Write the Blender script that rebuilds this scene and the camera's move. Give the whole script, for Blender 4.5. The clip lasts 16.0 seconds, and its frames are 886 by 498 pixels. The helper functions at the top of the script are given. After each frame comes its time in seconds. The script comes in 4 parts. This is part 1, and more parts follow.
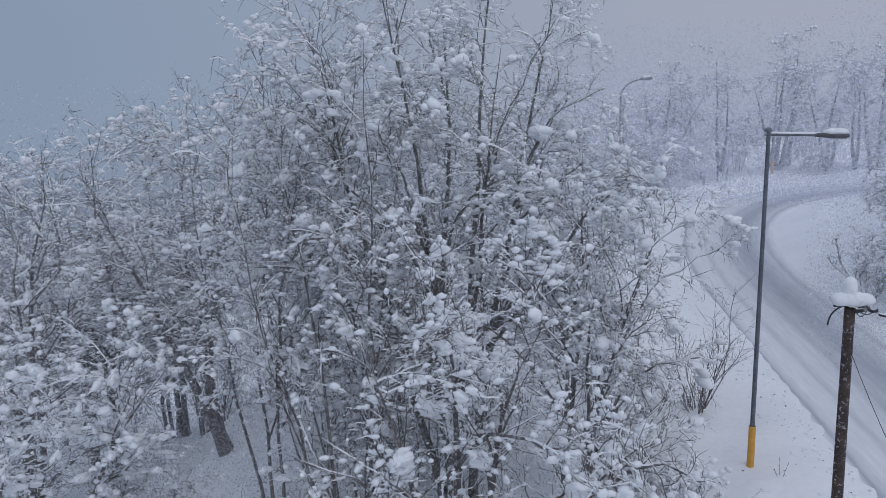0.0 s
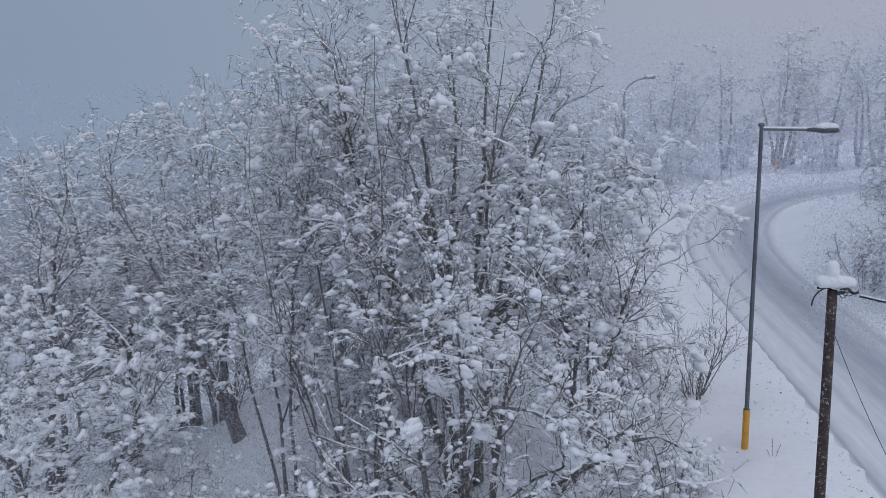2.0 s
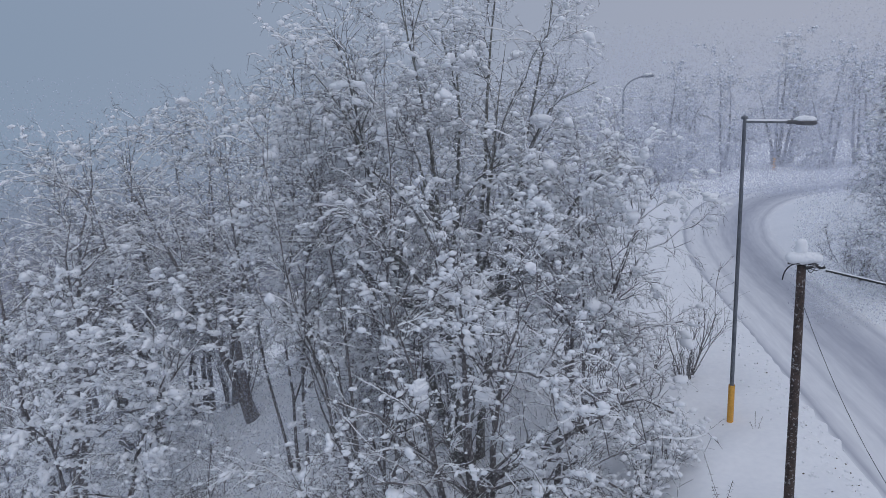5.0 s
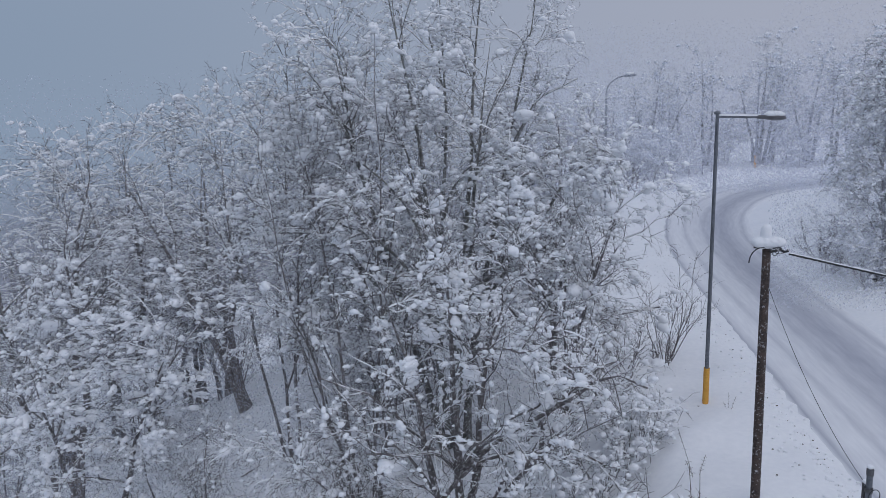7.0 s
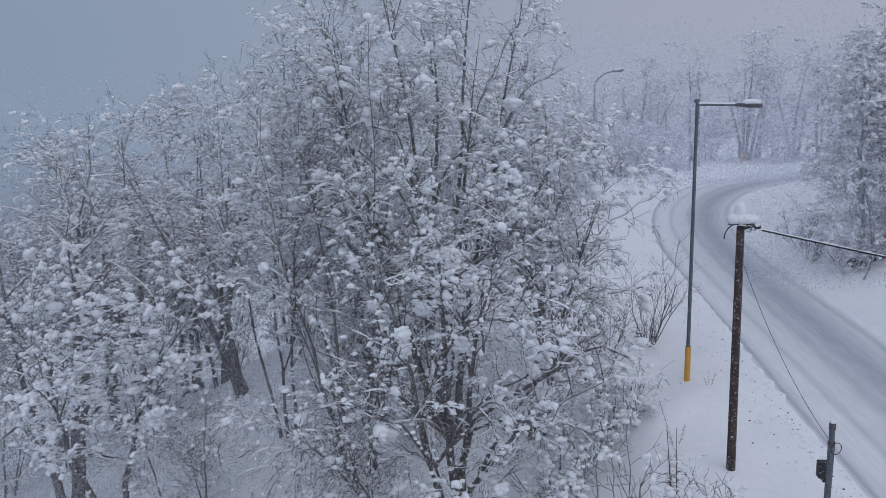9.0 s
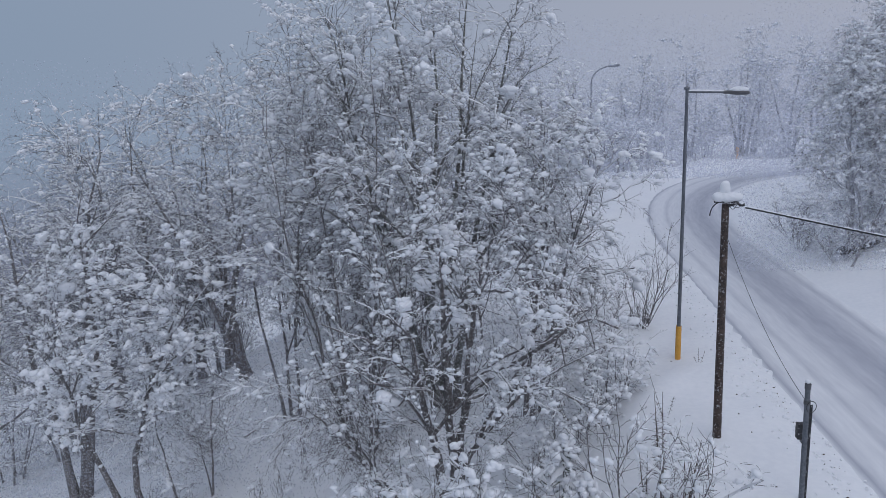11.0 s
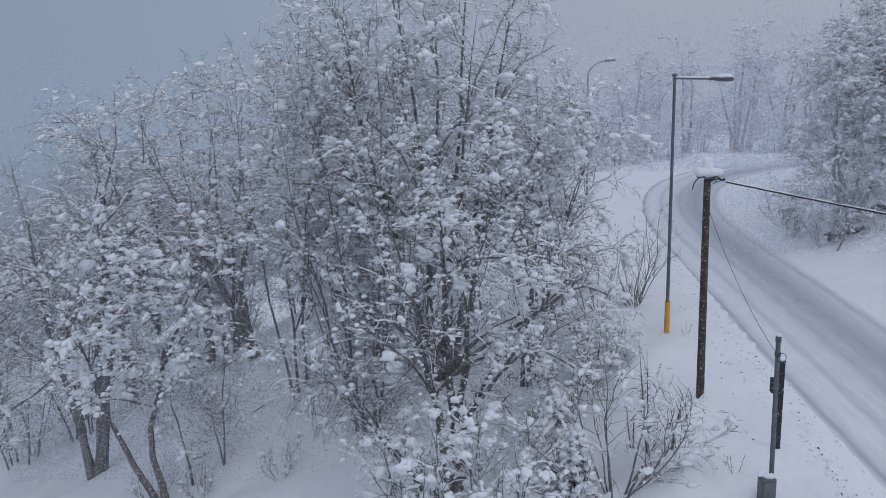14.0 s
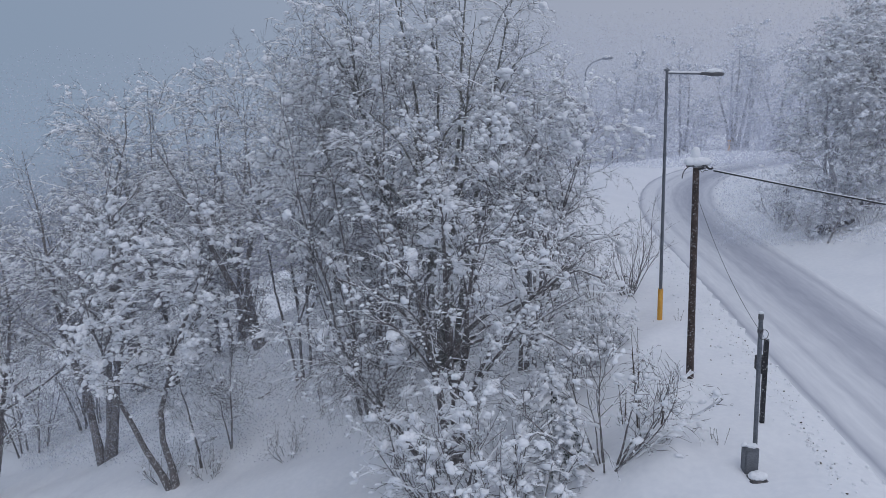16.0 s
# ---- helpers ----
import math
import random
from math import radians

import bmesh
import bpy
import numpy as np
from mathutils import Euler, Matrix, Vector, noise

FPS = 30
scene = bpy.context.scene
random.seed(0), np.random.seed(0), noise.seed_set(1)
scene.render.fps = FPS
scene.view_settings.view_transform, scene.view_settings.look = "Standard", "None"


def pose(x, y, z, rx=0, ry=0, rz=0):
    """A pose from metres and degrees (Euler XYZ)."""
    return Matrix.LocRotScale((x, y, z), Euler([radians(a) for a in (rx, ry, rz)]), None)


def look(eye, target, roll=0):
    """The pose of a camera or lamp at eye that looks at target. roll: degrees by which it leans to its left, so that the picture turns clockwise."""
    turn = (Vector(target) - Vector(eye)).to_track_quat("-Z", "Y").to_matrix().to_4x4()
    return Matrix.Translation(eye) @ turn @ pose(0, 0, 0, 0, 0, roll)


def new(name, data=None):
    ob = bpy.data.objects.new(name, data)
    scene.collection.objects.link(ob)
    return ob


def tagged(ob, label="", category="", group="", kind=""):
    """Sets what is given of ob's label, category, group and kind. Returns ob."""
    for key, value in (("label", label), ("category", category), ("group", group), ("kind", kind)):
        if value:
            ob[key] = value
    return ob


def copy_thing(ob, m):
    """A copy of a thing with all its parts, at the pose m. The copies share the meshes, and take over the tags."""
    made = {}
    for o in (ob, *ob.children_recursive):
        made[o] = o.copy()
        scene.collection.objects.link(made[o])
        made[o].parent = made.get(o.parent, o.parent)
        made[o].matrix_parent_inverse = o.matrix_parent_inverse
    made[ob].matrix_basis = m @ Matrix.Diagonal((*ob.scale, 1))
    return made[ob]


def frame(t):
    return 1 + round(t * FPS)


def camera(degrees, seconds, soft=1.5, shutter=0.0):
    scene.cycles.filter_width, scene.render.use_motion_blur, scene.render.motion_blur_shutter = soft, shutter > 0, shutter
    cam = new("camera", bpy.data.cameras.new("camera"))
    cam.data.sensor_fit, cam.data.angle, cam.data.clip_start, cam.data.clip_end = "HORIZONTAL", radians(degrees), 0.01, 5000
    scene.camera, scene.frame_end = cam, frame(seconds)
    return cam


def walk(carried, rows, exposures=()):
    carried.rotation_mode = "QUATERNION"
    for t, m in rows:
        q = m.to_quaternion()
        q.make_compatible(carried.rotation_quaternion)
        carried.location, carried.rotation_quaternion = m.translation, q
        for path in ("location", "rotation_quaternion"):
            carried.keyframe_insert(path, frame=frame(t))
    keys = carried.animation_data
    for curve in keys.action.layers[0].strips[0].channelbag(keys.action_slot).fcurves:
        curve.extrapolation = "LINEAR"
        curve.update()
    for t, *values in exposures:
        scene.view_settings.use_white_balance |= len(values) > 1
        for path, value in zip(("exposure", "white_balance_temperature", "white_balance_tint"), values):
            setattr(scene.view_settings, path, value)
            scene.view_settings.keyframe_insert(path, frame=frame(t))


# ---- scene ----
cam = camera(59.5, 16.0, soft=0.7)
METRES, EYE, TILT, LEAN, TURN = 8.0, 10.0, 0.0, 0.0, 5.9
ROWS = [
    (0.0, 0.0, 0.0, 0.0, -0.38, -12.22, 1.76),
    (0.5, -0.0009, -0.0282, -0.0014, -0.29, -12.21, 1.76),
    (1.0, -0.0006, -0.0566, -0.0037, -0.17, -12.19, 1.78),
    (1.5, -0.0019, -0.0862, -0.0068, -0.06, -12.17, 1.78),
    (2.0, -0.0026, -0.1161, -0.0106, 0.09, -12.16, 1.79),
    (2.5, -0.0039, -0.1462, -0.0154, 0.24, -12.14, 1.78),
    (3.0, -0.0034, -0.1765, -0.0187, 0.39, -12.14, 1.8),
    (3.5, -0.0036, -0.207, -0.0219, 0.52, -12.13, 1.81),
    (6.0, -0.0038, -0.3626, -0.0295, 0.0, -12.14, 1.8),
    (6.5, -0.0045, -0.3931, -0.0339, -0.3, -12.12, 1.8),
    (7.0, -0.0047, -0.4238, -0.0381, -0.56, -12.13, 1.78),
    (7.5, -0.005, -0.4546, -0.0457, -0.77, -12.12, 1.77),
    (8.0, -0.0059, -0.4853, -0.0555, -0.96, -12.12, 1.75),
    (8.5, -0.0083, -0.5155, -0.0666, -1.12, -12.12, 1.74),
    (9.0, -0.0084, -0.5453, -0.078, -1.2, -12.12, 1.75),
    (11.5, -0.0132, -0.696, -0.1333, -1.24, -12.11, 1.73),
    (12.0, -0.0149, -0.7261, -0.1427, -1.24, -12.1, 1.73),
    (12.5, -0.0162, -0.7564, -0.1518, -1.24, -12.09, 1.73),
    (13.0, -0.0178, -0.7871, -0.1606, -1.24, -12.07, 1.72),
    (13.5, -0.0193, -0.818, -0.1696, -1.24, -12.06, 1.72),
    (14.0, -0.0213, -0.8491, -0.1779, -1.25, -12.05, 1.72),
    (14.5, -0.0232, -0.8802, -0.1854, -1.25, -12.05, 1.72),
    (15.0, -0.0249, -0.9107, -0.1922, -1.26, -12.03, 1.72),
    (15.5, -0.0267, -0.9417, -0.1972, -1.27, -12.03, 1.72),
    (16.0, -0.0284, -0.9722, -0.2008, -1.27, -12.02, 1.73),
]
walk(cam, [(t, pose(0, 0, EYE, TILT, LEAN, TURN) @ pose(METRES * x, METRES * y, METRES * z, 90 + pitch, roll, yaw)) for t, x, y, z, yaw, pitch, roll in ROWS])


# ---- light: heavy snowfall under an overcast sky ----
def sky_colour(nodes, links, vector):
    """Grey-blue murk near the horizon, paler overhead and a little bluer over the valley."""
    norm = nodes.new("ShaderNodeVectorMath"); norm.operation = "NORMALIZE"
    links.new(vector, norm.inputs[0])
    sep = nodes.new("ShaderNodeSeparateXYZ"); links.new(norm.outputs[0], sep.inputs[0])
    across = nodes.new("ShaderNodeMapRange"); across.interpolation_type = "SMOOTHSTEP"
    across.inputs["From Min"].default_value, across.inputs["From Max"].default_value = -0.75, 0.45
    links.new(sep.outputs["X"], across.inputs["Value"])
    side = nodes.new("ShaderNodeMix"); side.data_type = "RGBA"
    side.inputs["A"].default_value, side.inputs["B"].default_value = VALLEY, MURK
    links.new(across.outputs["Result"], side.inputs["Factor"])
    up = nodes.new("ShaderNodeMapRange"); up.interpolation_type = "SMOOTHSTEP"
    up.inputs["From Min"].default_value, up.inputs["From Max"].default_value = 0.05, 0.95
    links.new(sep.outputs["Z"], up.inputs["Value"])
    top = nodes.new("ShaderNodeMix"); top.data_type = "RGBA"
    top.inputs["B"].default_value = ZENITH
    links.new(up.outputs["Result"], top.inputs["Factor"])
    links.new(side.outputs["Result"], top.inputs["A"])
    # below the skyline a darker tone, painted in to dim gaps between trees
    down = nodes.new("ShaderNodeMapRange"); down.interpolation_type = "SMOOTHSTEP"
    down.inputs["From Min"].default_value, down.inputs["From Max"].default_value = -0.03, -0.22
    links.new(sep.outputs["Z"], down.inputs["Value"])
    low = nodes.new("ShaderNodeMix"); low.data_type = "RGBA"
    low.inputs["B"].default_value = DIM_BELOW
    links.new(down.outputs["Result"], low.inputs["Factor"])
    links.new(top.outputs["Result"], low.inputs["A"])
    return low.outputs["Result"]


DIM_BELOW = (0.165, 0.185, 0.25, 1)
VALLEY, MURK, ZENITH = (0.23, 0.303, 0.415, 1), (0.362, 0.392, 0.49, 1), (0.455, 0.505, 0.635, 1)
world = bpy.data.worlds.new("world")
scene.world = world
world.use_nodes = True
wn, wl = world.node_tree.nodes, world.node_tree.links
wn.clear()
w_out = wn.new("ShaderNodeOutputWorld")
w_tex = wn.new("ShaderNodeTexCoord")
w_sky = wn.new("ShaderNodeTexSky")
w_sky.sky_type, w_sky.sun_disc = "NISHITA", False
w_sky.sun_elevation, w_sky.sun_rotation, w_sky.dust_density = radians(55), radians(150), 3.0
w_clear, w_cloud, w_sum = wn.new("ShaderNodeBackground"), wn.new("ShaderNodeBackground"), wn.new("ShaderNodeAddShader")
w_clear.inputs["Strength"].default_value = 0.006
w_cloud.inputs["Strength"].default_value = 1.0
wl.new(w_sky.outputs[0], w_clear.inputs["Color"])
wl.new(sky_colour(wn, wl, w_tex.outputs["Generated"]), w_cloud.inputs["Color"])
wl.new(w_clear.outputs[0], w_sum.inputs[0])
wl.new(w_cloud.outputs[0], w_sum.inputs[1])
wl.new(w_sum.outputs[0], w_out.inputs["Surface"])

sun = bpy.data.lights.new("sun", "SUN")
sun.energy, sun.angle, sun.color = 0.35, radians(40), (1.0, 0.98, 0.96)
new("sun", sun).matrix_world = look((0, 0, 60), (-20, 35, 0))


# ---- materials ----
def material(name, colour, dark, scale, rough, bump=0.3, detail=6.0, metal=0.0, fine=8.0, spread=0.12, dust=0.0):
    """Two scales of mottling between two colours, with relief."""
    m = bpy.data.materials.new(name)
    m.use_nodes = True
    n, l = m.node_tree.nodes, m.node_tree.links
    b = n["Principled BSDF"]
    co = n.new("ShaderNodeTexCoord")
    big, small = n.new("ShaderNodeTexNoise"), n.new("ShaderNodeTexNoise")
    big.inputs["Scale"].default_value, small.inputs["Scale"].default_value = scale, scale * fine
    big.inputs["Detail"].default_value = small.inputs["Detail"].default_value = detail
    for t in (big, small):
        l.new(co.outputs["Object"], t.inputs["Vector"])
    both = n.new("ShaderNodeMath"); both.operation = "MULTIPLY_ADD"
    both.inputs[1].default_value = 0.5
    l.new(small.outputs["Fac"], both.inputs[0])
    half = n.new("ShaderNodeMath"); half.operation = "MULTIPLY"; half.inputs[1].default_value = 0.5
    l.new(big.outputs["Fac"], half.inputs[0])
    l.new(half.outputs[0], both.inputs[2])
    ramp = n.new("ShaderNodeMapRange")
    ramp.inputs["From Min"].default_value, ramp.inputs["From Max"].default_value = 0.5 - spread, 0.5 + spread
    l.new(both.outputs[0], ramp.inputs["Value"])
    mix = n.new("ShaderNodeMix"); mix.data_type = "RGBA"
    mix.inputs["A"].default_value, mix.inputs["B"].default_value = (*dark, 1), (*colour, 1)
    l.new(ramp.outputs["Result"], mix.inputs["Factor"])
    colour_out = mix.outputs["Result"]
    if dust:
        # snow blown against it, in flecks and streaks
        fleck = n.new("ShaderNodeTexNoise")
        fleck.inputs["Scale"].default_value, fleck.inputs["Detail"].default_value = 16.0, 6
        l.new(co.outputs["Object"], fleck.inputs["Vector"])
        edge = n.new("ShaderNodeMapRange")
        edge.inputs["From Min"].default_value, edge.inputs["From Max"].default_value = 0.60 - 0.3 * dust, 0.80 - 0.3 * dust
        edge.inputs["To Max"].default_value = 0.75
        l.new(fleck.outputs["Fac"], edge.inputs["Value"])
        white = n.new("ShaderNodeMix"); white.data_type = "RGBA"
        white.inputs["B"].default_value = (0.85, 0.86, 0.88, 1)
        l.new(edge.outputs["Result"], white.inputs["Factor"]); l.new(colour_out, white.inputs["A"])
        colour_out = white.outputs["Result"]
    l.new(colour_out, b.inputs["Base Color"])
    b.inputs["Roughness"].default_value, b.inputs["Metallic"].default_value = rough, metal
    if bump:
        bp = n.new("ShaderNodeBump")
        bp.inputs["Strength"].default_value, bp.inputs["Distance"].default_value = bump, 0.02
        l.new(both.outputs[0], bp.inputs["Height"])
        l.new(bp.outputs["Normal"], b.inputs["Normal"])
    return m


SNOW = material("fresh_snow", (0.90, 0.91, 0.93), (0.84, 0.855, 0.885), 1.3, 0.75, 0.25)
LOOSE_SNOW = material("loose_fluffy_snow", (0.935, 0.95, 0.975), (0.90, 0.915, 0.945), 1.3, 0.8, 0.0)
GROUND_SNOW = material("drifted_snow", (0.90, 0.91, 0.93), (0.83, 0.845, 0.875), 0.45, 0.8, 0.5, fine=14)
BARK = material("wet_bark", (0.22, 0.20, 0.195), (0.09, 0.083, 0.086), 6.0, 0.85, 0.8, dust=0.3)
LICHEN = material("lichened_bark", (0.24, 0.245, 0.22), (0.095, 0.09, 0.09), 4.0, 0.9, 0.8, dust=0.25)
TWIG = material("dark_twig", (0.15, 0.138, 0.138), (0.075, 0.069, 0.071), 5.0, 0.8, 0.0)
# base colours paled for haze on far and bank trees; bark also snow-flecked
HAZY_BARK = material("haze_paled_bark", (0.34, 0.34, 0.36), (0.20, 0.195, 0.205), 3.0, 0.9, 0.3, dust=0.45)
HAZY_TWIG = material("haze_paled_twig", (0.33, 0.33, 0.35), (0.20, 0.195, 0.205), 4.0, 0.9, 0.0)
NEEDLE = material("spruce_needles", (0.05, 0.075, 0.05), (0.02, 0.03, 0.025), 9.0, 0.7, 0.3)
STEM = material("withered_stalk", (0.13, 0.095, 0.07), (0.05, 0.04, 0.035), 8.0, 0.9, 0.2)
ROCK = material("dark_rock", (0.16, 0.15, 0.15), (0.05, 0.05, 0.055), 1.2, 0.9, 0.9)
CREOSOTE = material("creosoted_pole_wood", (0.10, 0.07, 0.058), (0.036, 0.027, 0.025), 3.0, 0.75, 0.8, dust=0.1)
GALVANISED = material("weathered_galvanised_steel", (0.20, 0.215, 0.24), (0.11, 0.12, 0.135), 3.0, 0.55, 0.15, metal=0.4)
# paler galvanised steel; the haze over the far lamps is in its colour
HAZY_STEEL = material("haze_paled_steel", (0.40, 0.42, 0.46), (0.27, 0.29, 0.33), 3.0, 0.7, 0.1)
HOUSING = material("dark_lamp_housing", (0.13, 0.13, 0.14), (0.08, 0.08, 0.085), 8.0, 0.5, 0.1)
GLASS = material("dull_lamp_glass", (0.45, 0.47, 0.50), (0.36, 0.38, 0.42), 10.0, 0.25, 0.0)
YELLOW = material("yellow_pole_sleeve", (0.78, 0.41, 0.07), (0.64, 0.32, 0.05), 3.0, 0.55, 0.15)
BLACK = material("black_plastic", (0.025, 0.025, 0.03), (0.015, 0.015, 0.018), 10.0, 0.5, 0.1, dust=0.05)
CABLE = material("black_cable", (0.03, 0.03, 0.034), (0.018, 0.018, 0.02), 10.0, 0.6, 0.1)
CABINET = material("grey_cabinet_paint", (0.18, 0.19, 0.21), (0.11, 0.118, 0.133), 4.0, 0.6, 0.15)
# see-through and fog-tinted, so that massed flakes act as haze
HAZE_FLAKES = bpy.data.materials.new("snowflakes")
HAZE_FLAKES.use_nodes = True
kn, kl = HAZE_FLAKES.node_tree.nodes, HAZE_FLAKES.node_tree.links
kn.clear()
k_out, k_mix, k_dif, k_tra = kn.new("ShaderNodeOutputMaterial"), kn.new("ShaderNodeMixShader"), kn.new("ShaderNodeBsdfDiffuse"), kn.new("ShaderNodeBsdfTranslucent")
k_thin, k_see = kn.new("ShaderNodeMixShader"), kn.new("ShaderNodeBsdfTransparent")
k_thin.inputs["Fac"].default_value = 0.45
k_dif.inputs["Color"].default_value = k_tra.inputs["Color"].default_value = (0.765, 0.795, 0.905, 1)
kl.new(k_dif.outputs[0], k_mix.inputs[1])
kl.new(k_tra.outputs[0], k_mix.inputs[2])
kl.new(k_see.outputs[0], k_thin.inputs[1])
kl.new(k_mix.outputs[0], k_thin.inputs[2])
kl.new(k_thin.outputs[0], k_out.inputs["Surface"])


def road_material():
    """Packed snow; wheel tracks and the plough's edge follow the road's own width (u) and length (v)."""
    m = bpy.data.materials.new("packed_road_snow")
    m.use_nodes = True
    n, l = m.node_tree.nodes, m.node_tree.links
    b = n["Principled BSDF"]
    uv = n.new("ShaderNodeUVMap"); uv.uv_map = "road"
    sep = n.new("ShaderNodeSeparateXYZ"); l.new(uv.outputs[0], sep.inputs[0])
    stretch = n.new("ShaderNodeVectorMath"); stretch.operation = "MULTIPLY"
    stretch.inputs[1].default_value = (2.2, 0.25, 1)
    l.new(uv.outputs[0], stretch.inputs[0])
    wob = n.new("ShaderNodeTexNoise"); wob.inputs["Scale"].default_value, wob.inputs["Detail"].default_value = 0.35, 3
    l.new(stretch.outputs[0], wob.inputs["Vector"])
    shift = n.new("ShaderNodeMath"); shift.operation = "MULTIPLY_ADD"
    shift.inputs[1].default_value, shift.inputs[2].default_value = 0.3, -0.15
    l.new(wob.outputs["Fac"], shift.inputs[0])
    u = n.new("ShaderNodeMath"); u.operation = "ADD"
    l.new(sep.outputs["X"], u.inputs[0]); l.new(shift.outputs[0], u.inputs[1])
    ramp = n.new("ShaderNodeValToRGB")
    r = n.new("ShaderNodeMapRange")
    r.inputs["From Min"].default_value, r.inputs["From Max"].default_value = -3.0, 3.0
    l.new(u.outputs[0], r.inputs["Value"]); l.new(r.outputs["Result"], ramp.inputs["Fac"])
    stops = TRACKS
    el = ramp.color_ramp.elements
    for i, (x, c) in enumerate(stops):
        e = el[i] if i < 2 else el.new((x + 3) / 6)
        e.position = (x + 3) / 6
        e.color = (c, c, c, 1)
    streak = n.new("ShaderNodeTexNoise"); streak.inputs["Scale"].default_value, streak.inputs["Detail"].default_value = 3.0, 5
    l.new(stretch.outputs[0], streak.inputs["Vector"])
    add = n.new("ShaderNodeMath"); add.operation = "MULTIPLY_ADD"; add.inputs[1].default_value = 0.45
    l.new(streak.outputs["Fac"], add.inputs[0])
    less = n.new("ShaderNodeMath"); less.operation = "SUBTRACT"; less.inputs[1].default_value = 0.22
    l.new(ramp.outputs["Color"], less.inputs[0]); l.new(less.outputs[0], add.inputs[2])
    mix = n.new("ShaderNodeMix"); mix.data_type = "RGBA"
    mix.inputs["A"].default_value, mix.inputs["B"].default_value = (0.37, 0.388, 0.455, 1), (0.89, 0.90, 0.92, 1)
    l.new(add.outputs[0], mix.inputs["Factor"]); l.new(mix.outputs["Result"], b.inputs["Base Color"])
    b.inputs["Roughness"].default_value = 0.7
    bp = n.new("ShaderNodeBump"); bp.inputs["Strength"].default_value, bp.inputs["Distance"].default_value = 0.5, 0.03
    l.new(streak.outputs["Fac"], bp.inputs["Height"]); l.new(bp.outputs["Normal"], b.inputs["Normal"])
    return m


# ---- mesh helpers ----
def raw_mesh(name, verts, tris, mat, smooth=False):
    """A mesh of triangles from arrays."""
    me = bpy.data.meshes.new(name)
    verts = np.asarray(verts, np.float32).reshape(-1, 3)
    tris = np.asarray(tris, np.int32).reshape(-1, 3)
    me.vertices.add(len(verts))
    me.vertices.foreach_set("co", verts.ravel())
    me.loops.add(len(tris) * 3)
    me.loops.foreach_set("vertex_index", tris.ravel())
    me.polygons.add(len(tris))
    me.polygons.foreach_set("loop_start", np.arange(0, len(tris) * 3, 3, dtype=np.int32))
    me.polygons.foreach_set("loop_total", np.full(len(tris), 3, np.int32))
    me.polygons.foreach_set("use_smooth", np.full(len(tris), smooth))
    me.update(calc_edges=True)
    me.materials.append(mat)
    return me


LOOSE = ("crown", "snow_cover", "fluffy_snow", "twig_spray", "branching", "foliage", "seed_head", "snow_cap")


def array_part(name, pieces, mat, parent, label="", smooth=False):
    """One mesh object under parent from a list of (verts, tris)."""
    vs, ts, base = [], [], 0
    for v, t in pieces:
        if len(v):
            vs.append(v); ts.append(t + base); base += len(v)
    ob = new(name, raw_mesh(name, np.concatenate(vs), np.concatenate(ts), mat, smooth))
    ob.parent = parent
    if name in LOOSE:
        tagged(ob, kind="stuff")
    return tagged(ob, label) if label else ob


def part(name, bm, mat, parent=None, label="", smooth=False):
    me = bpy.data.meshes.new(name)
    bm.normal_update()
    bm.to_mesh(me)
    bm.free()
    for p in me.polygons:
        p.use_smooth = smooth
    me.materials.append(mat)
    ob = new(name, me)
    ob.parent = parent
    return tagged(ob, label) if label else ob


def thing(name, at, label, category, group="", kind="", turn=0.0):
    ob = new(name)
    ob.empty_display_size = 0.2
    ob.matrix_world = pose(*at, 0, 0, turn)
    return tagged(ob, label, category, group, kind)


def unit(v):
    return v / np.maximum(np.linalg.norm(v, axis=-1, keepdims=True), 1e-9)


def tubes(P, R, sides):
    """Tubes round n polylines of k points, with radii R."""
    n, k, _ = P.shape
    T = unit(np.gradient(P, axis=1))
    mean = unit(P[:, -1] - P[:, 0])
    ref = np.where(np.abs(mean[:, 2:3]) > 0.75, [[1.0, 0.2, 0]], [[0.1, 0.05, 1.0]])[:, None, :]
    A = unit(np.cross(T, np.broadcast_to(ref, T.shape)))
    B = np.cross(T, A)
    ang = np.arange(sides) * 2 * np.pi / sides
    ring = A[:, :, None] * np.cos(ang)[:, None] + B[:, :, None] * np.sin(ang)[:, None]
    V = (P[:, :, None] + ring * R[:, :, None, None]).reshape(-1, 3)
    i, j, s = np.meshgrid(np.arange(n), np.arange(k - 1), np.arange(sides), indexing="ij")
    a = (i * k + j) * sides + s
    b = (i * k + j) * sides + (s + 1) % sides
    F = np.stack([a, b, b + sides, a, b + sides, a + sides], -1).reshape(-1, 3)
    return V, F


def slivers(rng, P, R):
    """The finest far twigs: flat slips of bark, each turned its own way."""
    n, k, _ = P.shape
    S = unit(np.cross(P[:, -1] - P[:, 0], rng.normal(size=(n, 3))))[:, None]
    V = np.stack([P + S * (1.3 * R[..., None]), P - S * (1.3 * R[..., None])], 2).reshape(-1, 3)
    i, j = np.meshgrid(np.arange(n), np.arange(k - 1), indexing="ij")
    a = (i * k + j) * 2
    return V, np.stack([a, a + 1, a + 3, a, a + 3, a + 2], -1).reshape(-1, 3)


